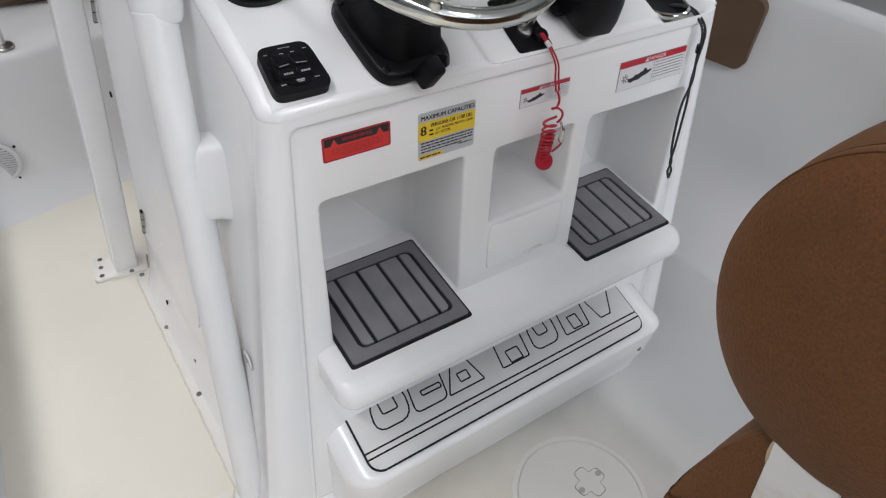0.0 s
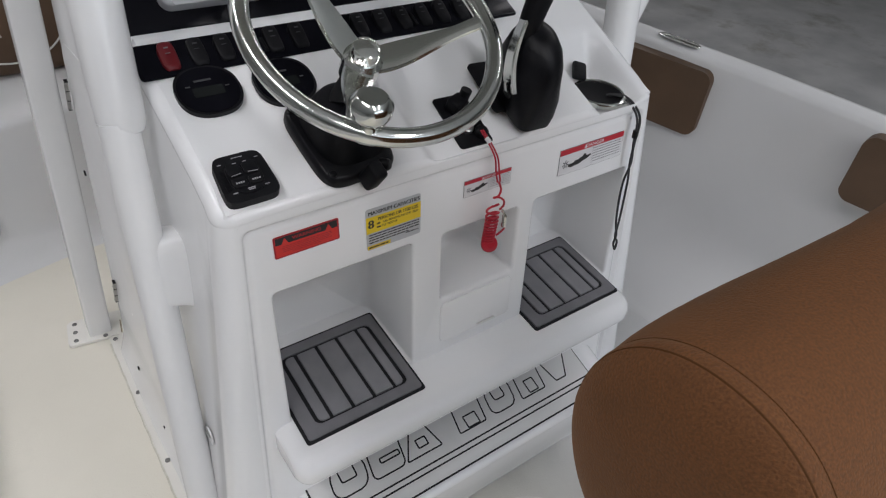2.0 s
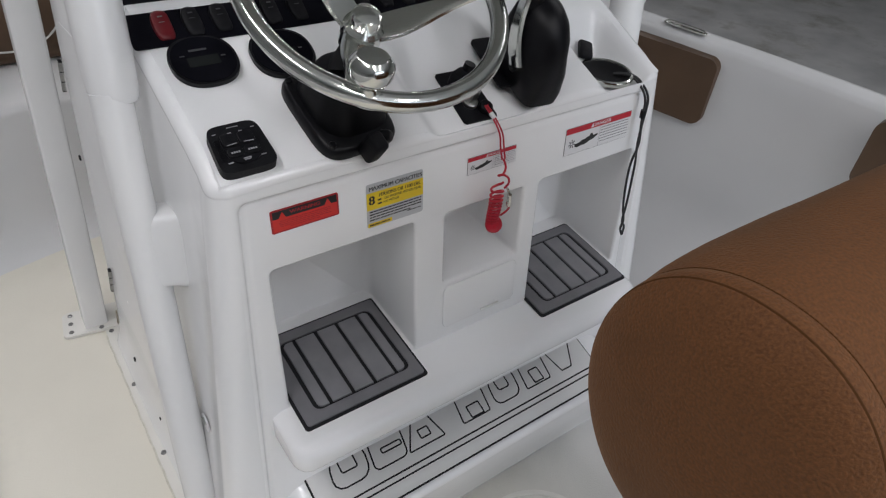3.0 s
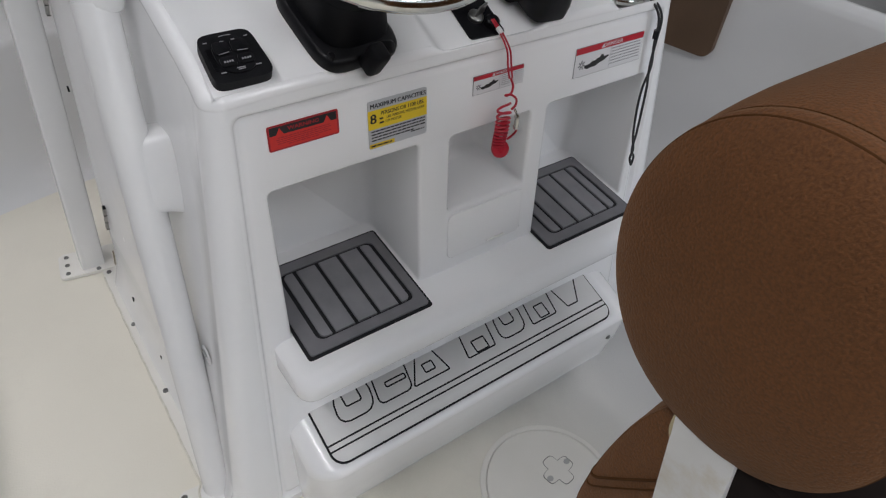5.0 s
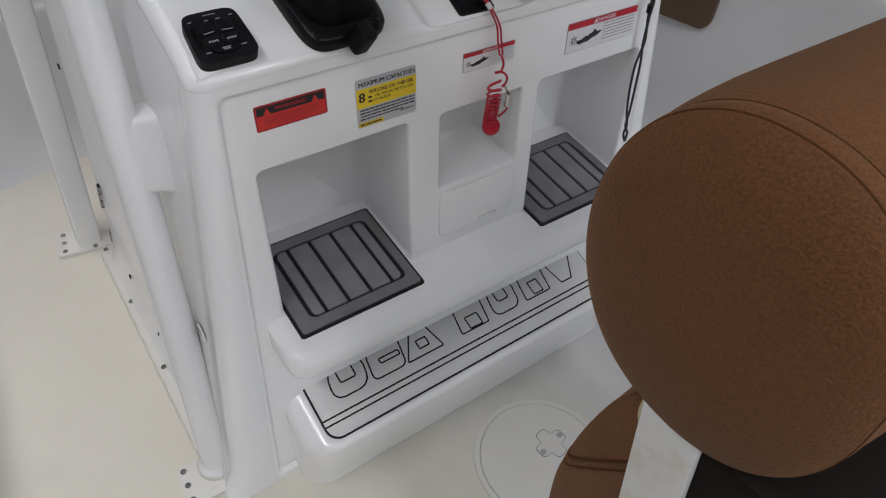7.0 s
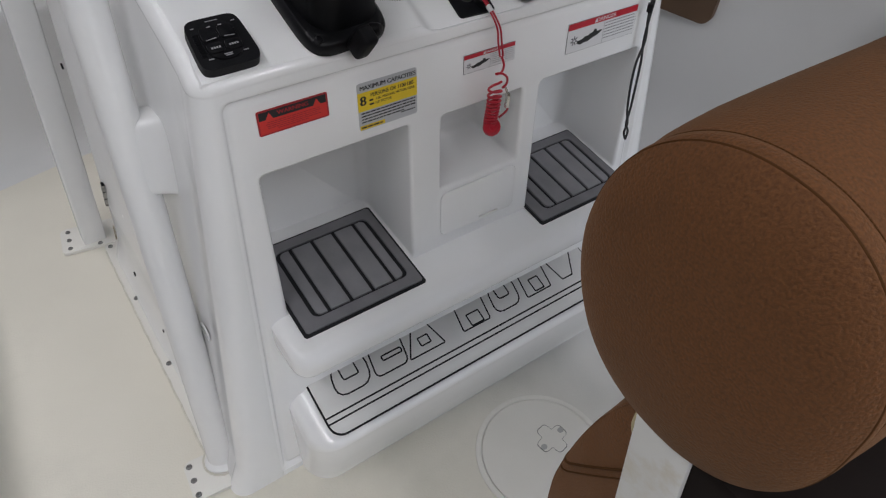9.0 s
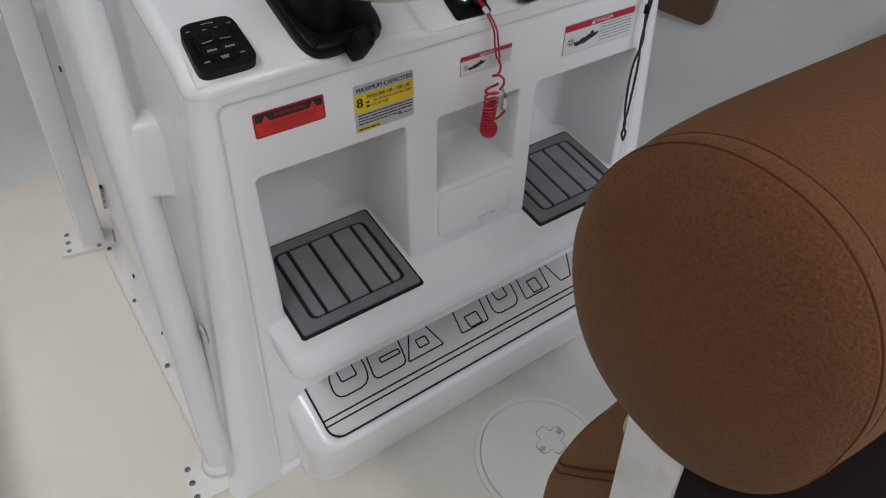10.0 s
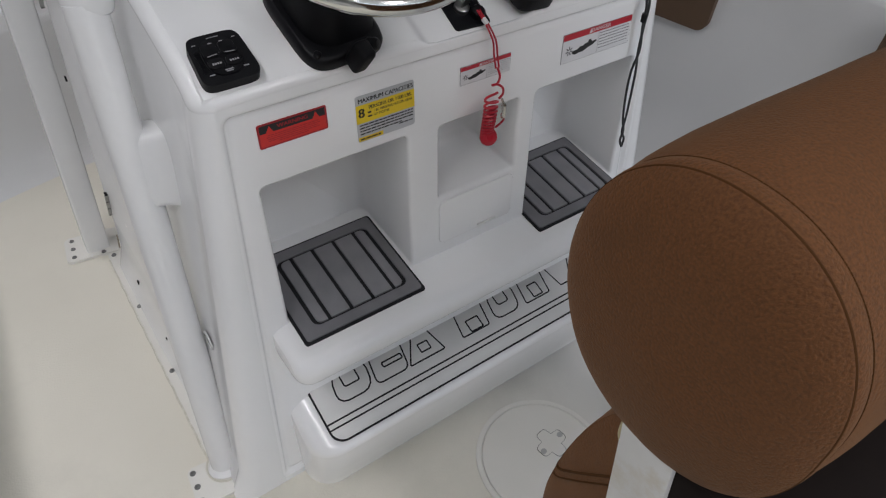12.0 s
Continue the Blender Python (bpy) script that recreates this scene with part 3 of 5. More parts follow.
# side doors with hinges, and the trim along the deck
for side in (-1, 1):
    def on_side(y, z, out=0.002):
        return CX + side * (half_out(z) + widen(y, z) + out)
    bm = bmesh.new()
    ol = outline(0.40, 0.70, 0.04, 5)
    low, top = [], []
    for u, v in ol:
        y, z = 0.545 + u, 0.54 + v
        low.append((on_side(y, z, -0.003), y, z))
        top.append((on_side(y, z, 0.0005), y, z))
    vs = grid_faces(bm, [low, top], close_u=True)
    bm.faces.new(vs[1])
    d = part("side_door", bm, GEL, console, "flush moulded access door", angle=30)
    for hy, z in ((0.702, 0.256), (0.752, 0.765)):
        h = part("hinge", rbox(0.004, 0.013, 0.066, 0.001, 1), STEEL, d, "slim steel hinge", m=pose(on_side(hy, z, 0.005), hy, z, 4, -6 * side, 0))
        part("pin", tube([(side * 0.0025, -0.002, -0.032), (side * 0.0025, -0.002, 0.032)], 0.0028, 8), STEEL, h)
        for k in (-0.0325, -0.011, 0.011, 0.0325):
            part("gap", rbox(0.0068, 0.0136, 0.0013, 0, at=(side * 0.001, 0, k)), BLACK, h)
    for y, z in ((0.785, 0.555), (0.604, 0.064), (0.399, 0.05)):
        part("catch", rbox(0.004, 0.008, 0.012, 0.001, 1), BLACK, console, m=pose(on_side(y, z, 0.003), y, z))
    pull = part("finger_pull", lathe([(0.0, 0.0012), (0.012, 0.0012), (0.0165, 0.0030), (0.0185, 0.0030), (0.0195, 0.0)], 24), LINER, console, "moulded finger pull", m=pose(on_side(0.088, 0.364, -0.004), 0.088, 0.364, 0, 90 * side, 0))
    part("latch", rbox(0.004, 0.005, 0.020, 0.001, 1), CHROME, pull, m=pose(0.0, 0.006, 0.003, 90, 0, 0))
    bm = bmesh.new()
    rows = []
    for i in range(25):
        y = 0.02 + 0.80 * i / 24
        x0 = half_out(0.0) + widen(y, 0.0) + 0.004
        rows.append([(CX + side * (x0 + dx), y, z) for dx, z in ((-0.01, 0.0), (-0.01, 0.014), (0.002, 0.0055), (0.024, 0.0045), (0.028, 0.002), (0.028, -0.001))])
    grid_faces(bm, rows)
    bead = [(CX + side * (half_out(0.0) + widen(0.03 + 0.76 * i / 40, 0.0) + 0.0335 + 0.0008 * math.sin(i * 1.7)), 0.03 + 0.76 * i / 40, 0.0008) for i in range(41)]
    part("sealant", tube(bead, 0.0026, 6), GRIME, console, "yellowed sealant bead")
    tr = part("base_trim", bm, HATCH, console, "cream flange along the deck")
    scr = None
    for y in (0.34, 0.58, 0.801):
        m = pose(CX + side * (half_out(0.0) + widen(y, 0.0) + 0.018), y, 0.0055)
        if scr is None:
            scr = part("screw", screw_mesh(), SCREW_STEEL, tr, m=m)
        else:
            again("screw", scr, tr, m)

RUST = varied("brown_tarnish", (0.22, 0.17, 0.12), (0.50, 0.45, 0.36), 120.0, (0.6, 0.9))
part("tarnished_catch", rbox(0.003, 0.010, 0.046, 0.0012, 1), RUST, console, "tarnished brown catch near the deck", m=pose(CX - half_out(0.08) - widen(0.785, 0.06) - 0.0015, 0.785, 0.060, 4, 6, 0))
for y, z in ((0.562, 0.288), (0.515, 0.306), (0.485, 0.312), (0.056, 0.065)):
    part("screw_cap", lathe([(0.0, 0.0016), (0.004, 0.0014), (0.0058, 0.0)], 14), DINGY, console, "white screw cap", m=pose(CX - half_out(z) - widen(y, z) - 0.0005, y, z, 0, -90, 0))

# ---- the top and its legs ----
# the roof is unseen: inferred from the legs, added and toned as shade
TOP_Z = 2.02
top = thing("boat_top", "unseen grey canvas top, inferred from the legs and added to shade the dash", "boat top", pose(CX, 0.66, TOP_Z))
part("roof", slab(outline(1.60, 1.30, 0.18, 8), 0.0, 0.012, 0.004, 2), CANVAS, top)
part("rim", ring_slab(outline(1.62, 1.32, 0.19, 8), outline(1.54, 1.24, 0.15, 8), -0.03, 0.015), PAINT, top, "tube rim under the roof's edge")


def leg(side, base, top, join, group, r=0.0295):
    t = thing("t_top_leg", "white powder-coated aluminium tube leg bolted to the deck", "support leg", group=group)
    b, e = Vector(base), Vector(top)
    ax = (e - b).normalized()
    k = ((0.945 if side > 0 else 1.00) - b.z) / ax.z
    k0 = (0.925 - b.z) / ax.z
    part("tube", tube([b + ax * (k * i / 20) for i in range(21)], r, 24), PAINT, t)
    off = Vector((0.006 if side > 0 else 0.046, 0.004, 0))
    prof = [b + off + ax * (k0 + d) for d in (0.0, 0.004, 0.012, 0.025, 0.045)]
    prof += [b + off * (1 - 0.3 * i / 12) + ax * (k0 + 0.045 + ((TOP_Z - 0.97) / ax.z) * i / 12) for i in range(1, 13)]
    if side < 0:
        bend = ((0.0, 0.006), (0.015, 0.012), (0.035, 0.021), (0.060, 0.033), (0.090, 0.046))
        prof[:5] = [b + Vector((o, 0.004, 0)) + ax * (k0 + d) for d, o in bend]
        prof[5:] = [p + ax * 0.045 for p in prof[5:]]
    part("sleeve", tube(prof, ([0.025, 0.0310, 0.0340, 0.0355, 0.0360] if side > 0 else [0.034, 0.0355, 0.037, 0.0385, 0.0385]) + [0.0360] * 12, 24), PAINT, t, "thicker rounded sleeve round the tube")
    # the deck's warm bounce is put into the white plate's colour
    part("base_plate", slab(outline(0.116, 0.094, 0.012), 0, 0.009, 0.004), HATCH, t, "white base plate with the deck's warm bounce in its colour", m=pose(b.x - side * 0.0215, b.y - 0.020, 0.001, 0, 0, -4 * side))
    part("weld", tube([b + ax * d for d in (0.006, 0.012, 0.02)], [r + 0.009, r + 0.005, r - 0.002], 20), PAINT, t)
    part("sealant", tube([(b.x + (r + 0.010) * math.cos(a * 0.2618), b.y + (r + 0.011) * math.sin(a * 0.2618), 0.0105) for a in range(24)], 0.0022, 6, closed=True), GRIME, t, "yellowed sealant ring")
    scr = None
    for dx, dy in ((-0.047, 0.034), (-0.047, 0.0), (-0.047, -0.034), (0.047, 0.034), (0.047, -0.034)):
        m = pose(b.x - side * 0.0215, b.y - 0.020, 0.010, 0, 0, -4 * side) @ Matrix.Translation((side * dx, dy, 0))
        if scr is None:
            scr = part("screw", screw_mesh(), SCREW_STEEL, t, m=m)
        else:
            again("screw", scr, t, m)
    if join:
        z = 0.70
        p = b + ax * ((z - b.z) / ax.z)
        wall = CX - side * half_out(z)
        w = abs(wall - p.x)
        bm = bmesh.new()
        rows = []
        for i in range(13):
            u = i / 12
            flare = u ** 4
            row = []
            for j in range(32):
                a = 2 * math.pi * j / 32
                c, s = math.cos(a), math.sin(a)
                dy = math.copysign(abs(c) ** 0.4, c) * 0.0305
                dz = math.copysign(abs(s) ** 0.3, s) * (0.062 + 0.006 * flare)
                row.append((p.x + (wall + side * 0.008 - p.x) * u, p.y + 0.002 - 0.026 * u * u + dy + 0.24 * dz, z + dz))
            rows.append(row)
        vs = grid_faces(bm, rows, close_u=True)
        bm.faces.new(vs[0][::-1])
        bm.faces.new(vs[-1])
        part("standoff", bm, PAINT, t, "welded web that ties the tube to the console", angle=60)
    return t


leg(1, (0.0125, 0.0415, 0.0), (0.071, 0.255, 0.97), True, "legs", 0.0295)
leg(-1, (1.140, 0.120, 0.0), (1.166, 0.262, 0.97), True, "legs", 0.038)


def front_leg(b, e, side):
    t = thing("t_top_leg", "flat-sided white aluminium leg with a screwed base plate", "support leg", group="legs")
    b, e = Vector(b), Vector(e)
    bm = bmesh.new()
    rows = []
    for i in range(9):
        c = b + (e - b) * (i / 8) * (TOP_Z / e.z)
        rows.append([(c.x + x, c.y + y, c.z) for x, y in outline(0.058, 0.066, 0.006, 3)])
    vs = grid_faces(bm, rows, close_u=True)
    bm.faces.new(vs[0][::-1])
    bm.faces.new(vs[-1])
    part("tube", bm, PAINT, t)
    # this plate's cream likewise stands in for light bounced off the deck
    part("base_plate", slab(outline(0.15, 0.10, 0.012), 0, 0.009, 0.004), HATCH, t, "white base plate with the deck's warm bounce in its colour", m=pose(b.x - side * 0.0045, b.y, 0.001, 0, 0, -8 * side))
    scr = None
    for dx, dy in ((-0.055, 0.034), (-0.055, 0.0), (-0.055, -0.034), (0.02, -0.042)):
        m = pose(b.x - side * 0.0045, b.y, 0.010, 0, 0, -8 * side) @ Matrix.Translation((side * dx, dy, 0))
        if scr is None:
            scr = part("screw", screw_mesh(), SCREW_STEEL, t, m=m)
        else:
            again("screw", scr, t, m)


front_leg((-0.0325, 0.868, 0.0), (0.044, 0.815, 1.10), 1)
front_leg((1.181, 0.868, 0.0), (1.072, 0.815, 1.10), -1)


# ---- storage mats ----
def storage_mat(x0, x1, y0, y1):
    ym = (y0 + y1) / 2
    z = 0.4465 + FLOOR_SLOPE * (ym + 0.010) + 0.0006
    t = thing("storage_mat", "grey grooved foam mat with black joints in a cubby", "mat", pose((x0 + x1) / 2, ym, z, math.degrees(math.atan(FLOOR_SLOPE))), "storage mats")
    w, d = x1 - x0, y1 - y0
    part("backing", slab(outline(w, d, 0.006, 3), 0, 0.0025, 0.0008), FOAM_BLACK, t)
    gw, gd = w - 0.062, d - 0.062
    part("border", ring_slab(outline(w - 0.0115, d - 0.0115, 0.005, 4), [(x + 0.004, y) for x, y in outline(gw + 0.009, gd + 0.009, 0.014, 4)], 0.002, 0.0062), FOAM, t)
    n = 5
    ws = [0.66, 1.08, 1.08, 1.08, 0.62]
    total, x = sum(ws), 0.004 - gw / 2
    for i in range(n):
        sw = gw * ws[i] / total
        a, b = x + 0.0038, x + sw - 0.0038
        x += sw
        pts = []
        r = 0.010
        for cx, cy, a0, rnd in ((b, gd / 2, 0, i == n - 1), (a, gd / 2, 90, i == 0), (a, -gd / 2, 180, i == 0), (b, -gd / 2, 270, i == n - 1)):
            if rnd:
                ox, oy = cx - math.copysign(r, cx - (a + b) / 2), cy - math.copysign(r, cy)
                for k in range(5):
                    an = radians(a0 + 90 * k / 4)
                    pts.append((ox + r * math.cos(an), oy + r * math.sin(an)))
            else:
                pts.append((cx, cy))
        part("slat", slab(pts, 0.002, 0.0066, 0.0008), FOAM_SLAT, t)
    return t


storage_mat(0.189, 0.437, -0.080, 0.136)
storage_mat(0.723, 0.978, -0.077, 0.130)


# ---- helm seat ----
def padded_roll(x0, x1, cy, cz, ry, rz, power, puff, lean=0.0, flat_low=0.0):
    """A stuffed roll along x with a sewn-in end: a puffed cap, a welt between two seams, and a slightly uneven body."""
    bm = bmesh.new()
    n = 112

    def loop(x, k, uneven=0.0, rise=0.0):
        row = []
        for i in range(n):
            a = 2 * math.pi * i / n
            c, s = math.cos(a), math.sin(a)
            d = k * (1 + uneven * noise.noise(Vector((x * 14.0, 2.4 * c, 2.4 * s + cz * 7))) + 0.35 * uneven * noise.noise(Vector((x * 45.0, 7.0 * c, 7.0 * s + cz))))
            if s < 0:
                d *= 1 + flat_low * 2 * c * s
            u = math.copysign(abs(c) ** (2 / power), c) * ry * d
            v = math.copysign(abs(s) ** (2 / power), s) * rz * d
            row.append((x, cy + u + lean * max(v, -0.02) - 0.9 * rise, cz + v + rise))
        return row

    rows = []
    for k, d in ((0.02, 1.0), (0.13, 0.995), (0.25, 0.97), (0.38, 0.925), (0.5, 0.86), (0.6, 0.785), (0.7, 0.68), (0.78, 0.57), (0.85, 0.44), (0.90, 0.325), (0.94, 0.215), (0.965, 0.125), (0.980, 0.055)):
        row = loop(x0 - puff * d, k, 0.006)
        rows.append([(x + 0.0016 * noise.noise(Vector((3.0, y * 22.0, z * 22.0))) * min(1.0, 4 * (1 - k)), y, z) for x, y, z in row])
    rows += [loop(x0 - 0.0006, 0.9890), loop(x0 + 0.0006, 0.9870), loop(x0 + 0.0016, 0.9905)]
    for d, k in ((0.003, 0.999), (0.005, 1.0045), (0.0075, 1.006), (0.010, 1.0045)):
        rows.append(loop(x0 + d, k, 0.002))
    rows += [loop(x0 + 0.0115, 1.0005), loop(x0 + 0.0125, 0.9985), loop(x0 + 0.0135, 1.0005)]
    for d, k in ((0.016, 1.009), (0.021, 1.019), (0.03, 1.031), (0.042, 1.040), (0.06, 1.046)):
        rows.append(loop(x0 + d, k, 0.007))
    for i in range(1, 24):
        f = i / 24
        rows.append(loop(x0 + 0.06 + (x1 - x0 - 0.14) * f, 1.046 - 0.010 * smooth(0.0, 0.5, f) - 0.012 * math.sin(math.pi * min(1.0, f * 2.2)) ** 2, 0.010, puff * 0.9 * smooth(0.0, 0.3, f)))
    for d, k in ((0.08, 1.03), (0.03, 1.02), (0.01, 1.0), (0.0, 0.93), (-0.01, 0.6), (-0.012, 0.02)):
        rows.append(loop(x1 - d, k, 0.0, puff * 0.9))
    vs = grid_faces(bm, rows, close_u=True)
    bm.faces.new(vs[0][::-1])
    bm.faces.new(vs[-1])
    return bm, loop


def stitched(line, radius, share=0.86):
    """A row of short stitches, one for each pair of points of a closed line."""
    bm = bmesh.new()
    n = len(line)
    for i in range(n):
        a, b = Vector(line[i]), Vector(line[(i + 1) % n])
        for u in (0.0, 0.5):
            tube([a.lerp(b, u), a.lerp(b, u + 0.5 * share)], radius, 5, bm=bm)
    return bm


seat = thing("leaning_post", "brown vinyl leaning post seat with a flip-up bolster on white arms", "boat seat")
bm, loop = padded_roll(0.198, 0.98, -0.638, 1.0885, 0.088, 0.1025, 2.15, 0.020, 0.0, 0.04)
bolster = part("bolster", bm, VINYL, seat, "padded brown vinyl roll", angle=80)
part("seam", tube(loop(0.1986, 0.9885), 0.0008, 6, closed=True), THREAD, bolster)
part("stitching", stitched(loop(0.2105, 0.9997), 0.00045), THREAD, bolster)
bm, loop2 = padded_roll(0.205, 0.97, -0.640, 0.840, 0.050, 0.170, 2.2, 0.006, -0.08)
cushion_pad = part("cushion", bm, VINYL, seat, "lower brown vinyl cushion", angle=80)
CAP = ((0.0, 1.0), (0.25, 0.97), (0.5, 0.86), (0.7, 0.68), (0.85, 0.44), (0.90, 0.325), (0.94, 0.215), (0.965, 0.125), (0.980, 0.055), (1.0, 0.0))
for dz, fine in ((0.0, 0.0011), (-0.013, 0.0007)):
    zs = 0.856 + dz
    lean = -0.08 * max(zs - 0.840, -0.02)
    line = [(x, -0.640 + lean + 0.050 * k, zs) for x, k in ((0.45, 1.060), (0.30, 1.068), (0.265, 1.064), (0.235, 1.052), (0.222, 1.034), (0.2155, 1.012), (0.2095, 1.006))]
    for i in range(12):
        y = -0.5935 - 0.0055 * i
        z = zs + 1.5 * max(0.0, -0.596 - y)
        v = z - 0.840
        u = y + 0.640 + 0.08 * max(v, -0.02)
        k = min(((abs(u) / 0.050) ** 2.2 + (abs(v) / 0.170) ** 2.2) ** (1 / 2.2), 1.0)
        d = next(d0 + (d1 - d0) * (k - k0) / (k1 - k0) for (k0, d0), (k1, d1) in zip(CAP, CAP[1:]) if k <= k1)
        line.append((0.2042 - 0.006 * d, y, z))
    part("seam", tube(smooth_path(line, 4), fine, 6), THREAD, cushion_pad)
for ax in (0.1975, 0.978):
    bm = bmesh.new()
    rows = []
    for i in range(9):
        z = 1.004 - 0.42 * i / 8
        y = -0.6525 + 0.15 * (z - 0.99)
        rows.append([(ax + dx, y + dy, z) for dx, dy in outline(0.0065, 0.043, 0.002, 2)])
    vs = grid_faces(bm, rows, close_u=True)
    bm.faces.new(vs[0][::-1])
    bm.faces.new(vs[-1])
    arm = part("arm", bm, DINGY, seat, "scuffed white pivot arm")
    tuft = tube(smooth_path([(ax - 0.0020, -0.6345, 0.970), (ax - 0.0026, -0.6325, 0.978), (ax - 0.0020, -0.6312, 0.985), (ax - 0.0006, -0.6300, 0.992)], 3), [0.0004, 0.0007, 0.0010, 0.0012, 0.0013, 0.0012, 0.0010, 0.0008, 0.0006, 0.0003], 7)
    part("frayed_edge", tuft, BACKING, arm, "torn cream backing at the corner")
# unseen pad, added to block light bounced up from the deck
part("bounce_block_pad", rbox(0.78, 0.44, 0.12, 0.04, 4, at=(0.60, -0.83, 0.745)), VINYL, seat)
# the board is nearly black: its colour carries the shade behind the cushion
part("shade_board", rbox(0.775, 0.11, 0.295, 0.008, 2, at=(0.5875, -0.722, 0.8475)), SHADE_BROWN, seat, "brown board behind the cushion, its colour darkened to stand in for shade")
post_leg = None
for sx, sy in ((-1, -1), (-1, 1), (1, -1), (1, 1)):
    m = pose(0.60 + 0.30 * sx, -0.86 + 0.13 * sy, 0.0)
    if post_leg is None:
        post_leg = part("leg", tube([(0, 0, 0.001), (0, 0, 0.70)], 0.022, 16), PAINT, seat, "white tube leg", m=m)
    else:
        again("leg", post_leg, seat, m)
for sx in (-1, 1):
    part("crossbar", tube([(0.60 + 0.30 * sx, -0.988, 0.30), (0.60 + 0.30 * sx, -0.732, 0.30)], 0.016, 12), PAINT, seat)


# ---- coaming pads on the starboard side ----
def coaming_pad(y0, y1, z0, z1, group):
    bm = slab(outline(y1 - y0, z1 - z0, 0.032, 10), 0, 0.040, 0.014, 4)
    ym = (y0 + y1) / 2
    tilt = math.degrees(math.atan(0.17 + 0.1 * max(0, ym - 0.27) * 2))
    m = pose(1.668 + hull_x(ym), ym, (z0 + z1) / 2, 0, 0, tilt) @ pose(0, 0, 0, 90, 0, -90)
    t = thing("coaming_pad", "brown vinyl coaming pad on the boat's inner side", "cushion", m, group)
    part("cover", bm, VINYL_DARK, t)
    part("backing_board", slab(outline(y1 - y0 - 0.012, z1 - z0 - 0.012, 0.028, 6), -0.008, -0.0005), BLACK_MATT, t, "thin black backing board")
    return t


coaming_pad(0.268, 0.95, 0.495, 0.70, "coaming pads")
coaming_pad(-0.95, -0.168, 0.55, 0.735, "coaming pads")

# ---- on the dash ----
SLOPE = math.degrees(math.atan(0.42))


def on_dash(x, y, up=0.0, rz=0.0, dip=True):
    """A pose on the dash: local y runs up its slope, local z away from it."""
    z = dash_z(y) - (dash_dip(x, y) if dip else 0)
    return pose(x, y, z, SLOPE, 0, 0) @ pose(0, 0, up, 0, 0, rz)


def squircle(rx, ry, p=2.4, n=48):
    out = []
    for i in range(n):
        a = 2 * math.pi * i / n
        c, s = math.cos(a), math.sin(a)
        out.append((math.copysign(abs(c) ** (2 / p), c) * rx, math.copysign(abs(s) ** (2 / p), s) * ry))
    return out


def gauge(x, y, label):
    t = thing("gauge", label, "gauge", on_dash(x, y, 0.0005), "dash gauges")
    part("bezel", slab(squircle(0.0490, 0.0478), 0, 0.008, 0.0025, 4), BLACK, t)
    part("face", slab(squircle(0.0455, 0.0442, 2.2), 0.007, 0.0088, 0.0005, 1), GLOSS_BLACK, t)
    part("lcd", slab(outline(0.046, 0.019, 0.002, 2), 0.0085, 0.0094), LCD, t, m=pose(-0.001, -0.004, 0))
    part("maker_mark", rbox(0.026, 0.0035, 0.0006, 0, at=(-0.003, 0.0185, 0.0092)), INK_DIM, t)
    part("mark", rbox(0.007, 0.002, 0.0006, 0, at=(-0.028, 0.010, 0.0092)), INK_DIM, t)
    part("mark", rbox(0.006, 0.002, 0.0006, 0, at=(0.029, 0.001, 0.0092)), INK_DIM, t)


gauge(0.200, 0.222, "round black digital engine gauge set in the white dash")
gauge(0.318, 0.212, "round black digital gauge partly behind the steering wheel")


def trim_switch():
    t = thing("trim_tab_switch", "black keypad with white legends on the dash corner", "switch panel", on_dash(0.1865, 0.0665, 0.0003, 0.5))
    pts = squircle(0.0382, 0.0402, 6.0, 72)
    pts = [(x * (1 + 0.06 * (-y / 0.04)), y) for x, y in pts]
    part("housing", slab(pts, -0.009, 0.0145, 0.003, 2), BLACK_MATT, t)
    part("keypad", slab([(x * 0.66, y * 0.78 + 0.001) for x, y in squircle(0.0375, 0.0395, 2.6, 56)], 0.0145, 0.0165, 0.001), BLACK, t)
    for sx in (-1, 1):
        part("button", slab(outline(0.021, 0.022, 0.006, 4), 0.016, 0.0185, 0.0012), BLACK, t, m=pose(sx * 0.0118, 0.0115, 0))
        part("button", slab(outline(0.021, 0.016, 0.005, 4), 0.016, 0.0185, 0.0012), BLACK, t, m=pose(sx * 0.0118, -0.0105, 0))
        part("legend", rbox(0.014, 0.0010, 0.0004, 0, at=(sx * 0.0118, 0.0035, 0.0189)), LEGEND, t, m=pose(0, 0, 0, 0, 0, -6 * sx))
        for k in range(4):
            part("legend", rbox(0.0022, 0.0028, 0.0004, 0, at=(sx * 0.0118 + (k - 1.5) * 0.0033, -0.0115, 0.0189)), LEGEND, t)
        part("legend", rbox(0.007, 0.0016, 0.0004, 0, at=(sx * 0.0235, -0.0235 + 0.001 * sx, 0.0155)), LEGEND, t)
        part("legend", rbox(0.005, 0.0012, 0.0004, 0, at=(sx * 0.027, 0.0265, 0.0155)), LEGEND, t)
        part("legend", rbox(0.005, 0.0012, 0.0004, 0, at=(sx * 0.0075, 0.0215, 0.0189)), LEGEND, t)
    part("legend", rbox(0.011, 0.0014, 0.0004, 0, at=(0, -0.0225, 0.0168)), LEGEND, t)
    part("legend", rbox(0.009, 0.0014, 0.0004, 0, at=(0, -0.0250, 0.0168)), LEGEND, t)
    part("maker_mark", rbox(0.016, 0.0022, 0.0004, 0, at=(0.001, 0.0325, 0.0154)), LEGEND, t)
    for k in range(12):
        part("ridge", rbox(0.006, 0.0010, 0.0010, 0, at=(-0.0285 - 0.0001 * k, 0.016 - 0.0032 * k, 0.0152)), BLACK, t)


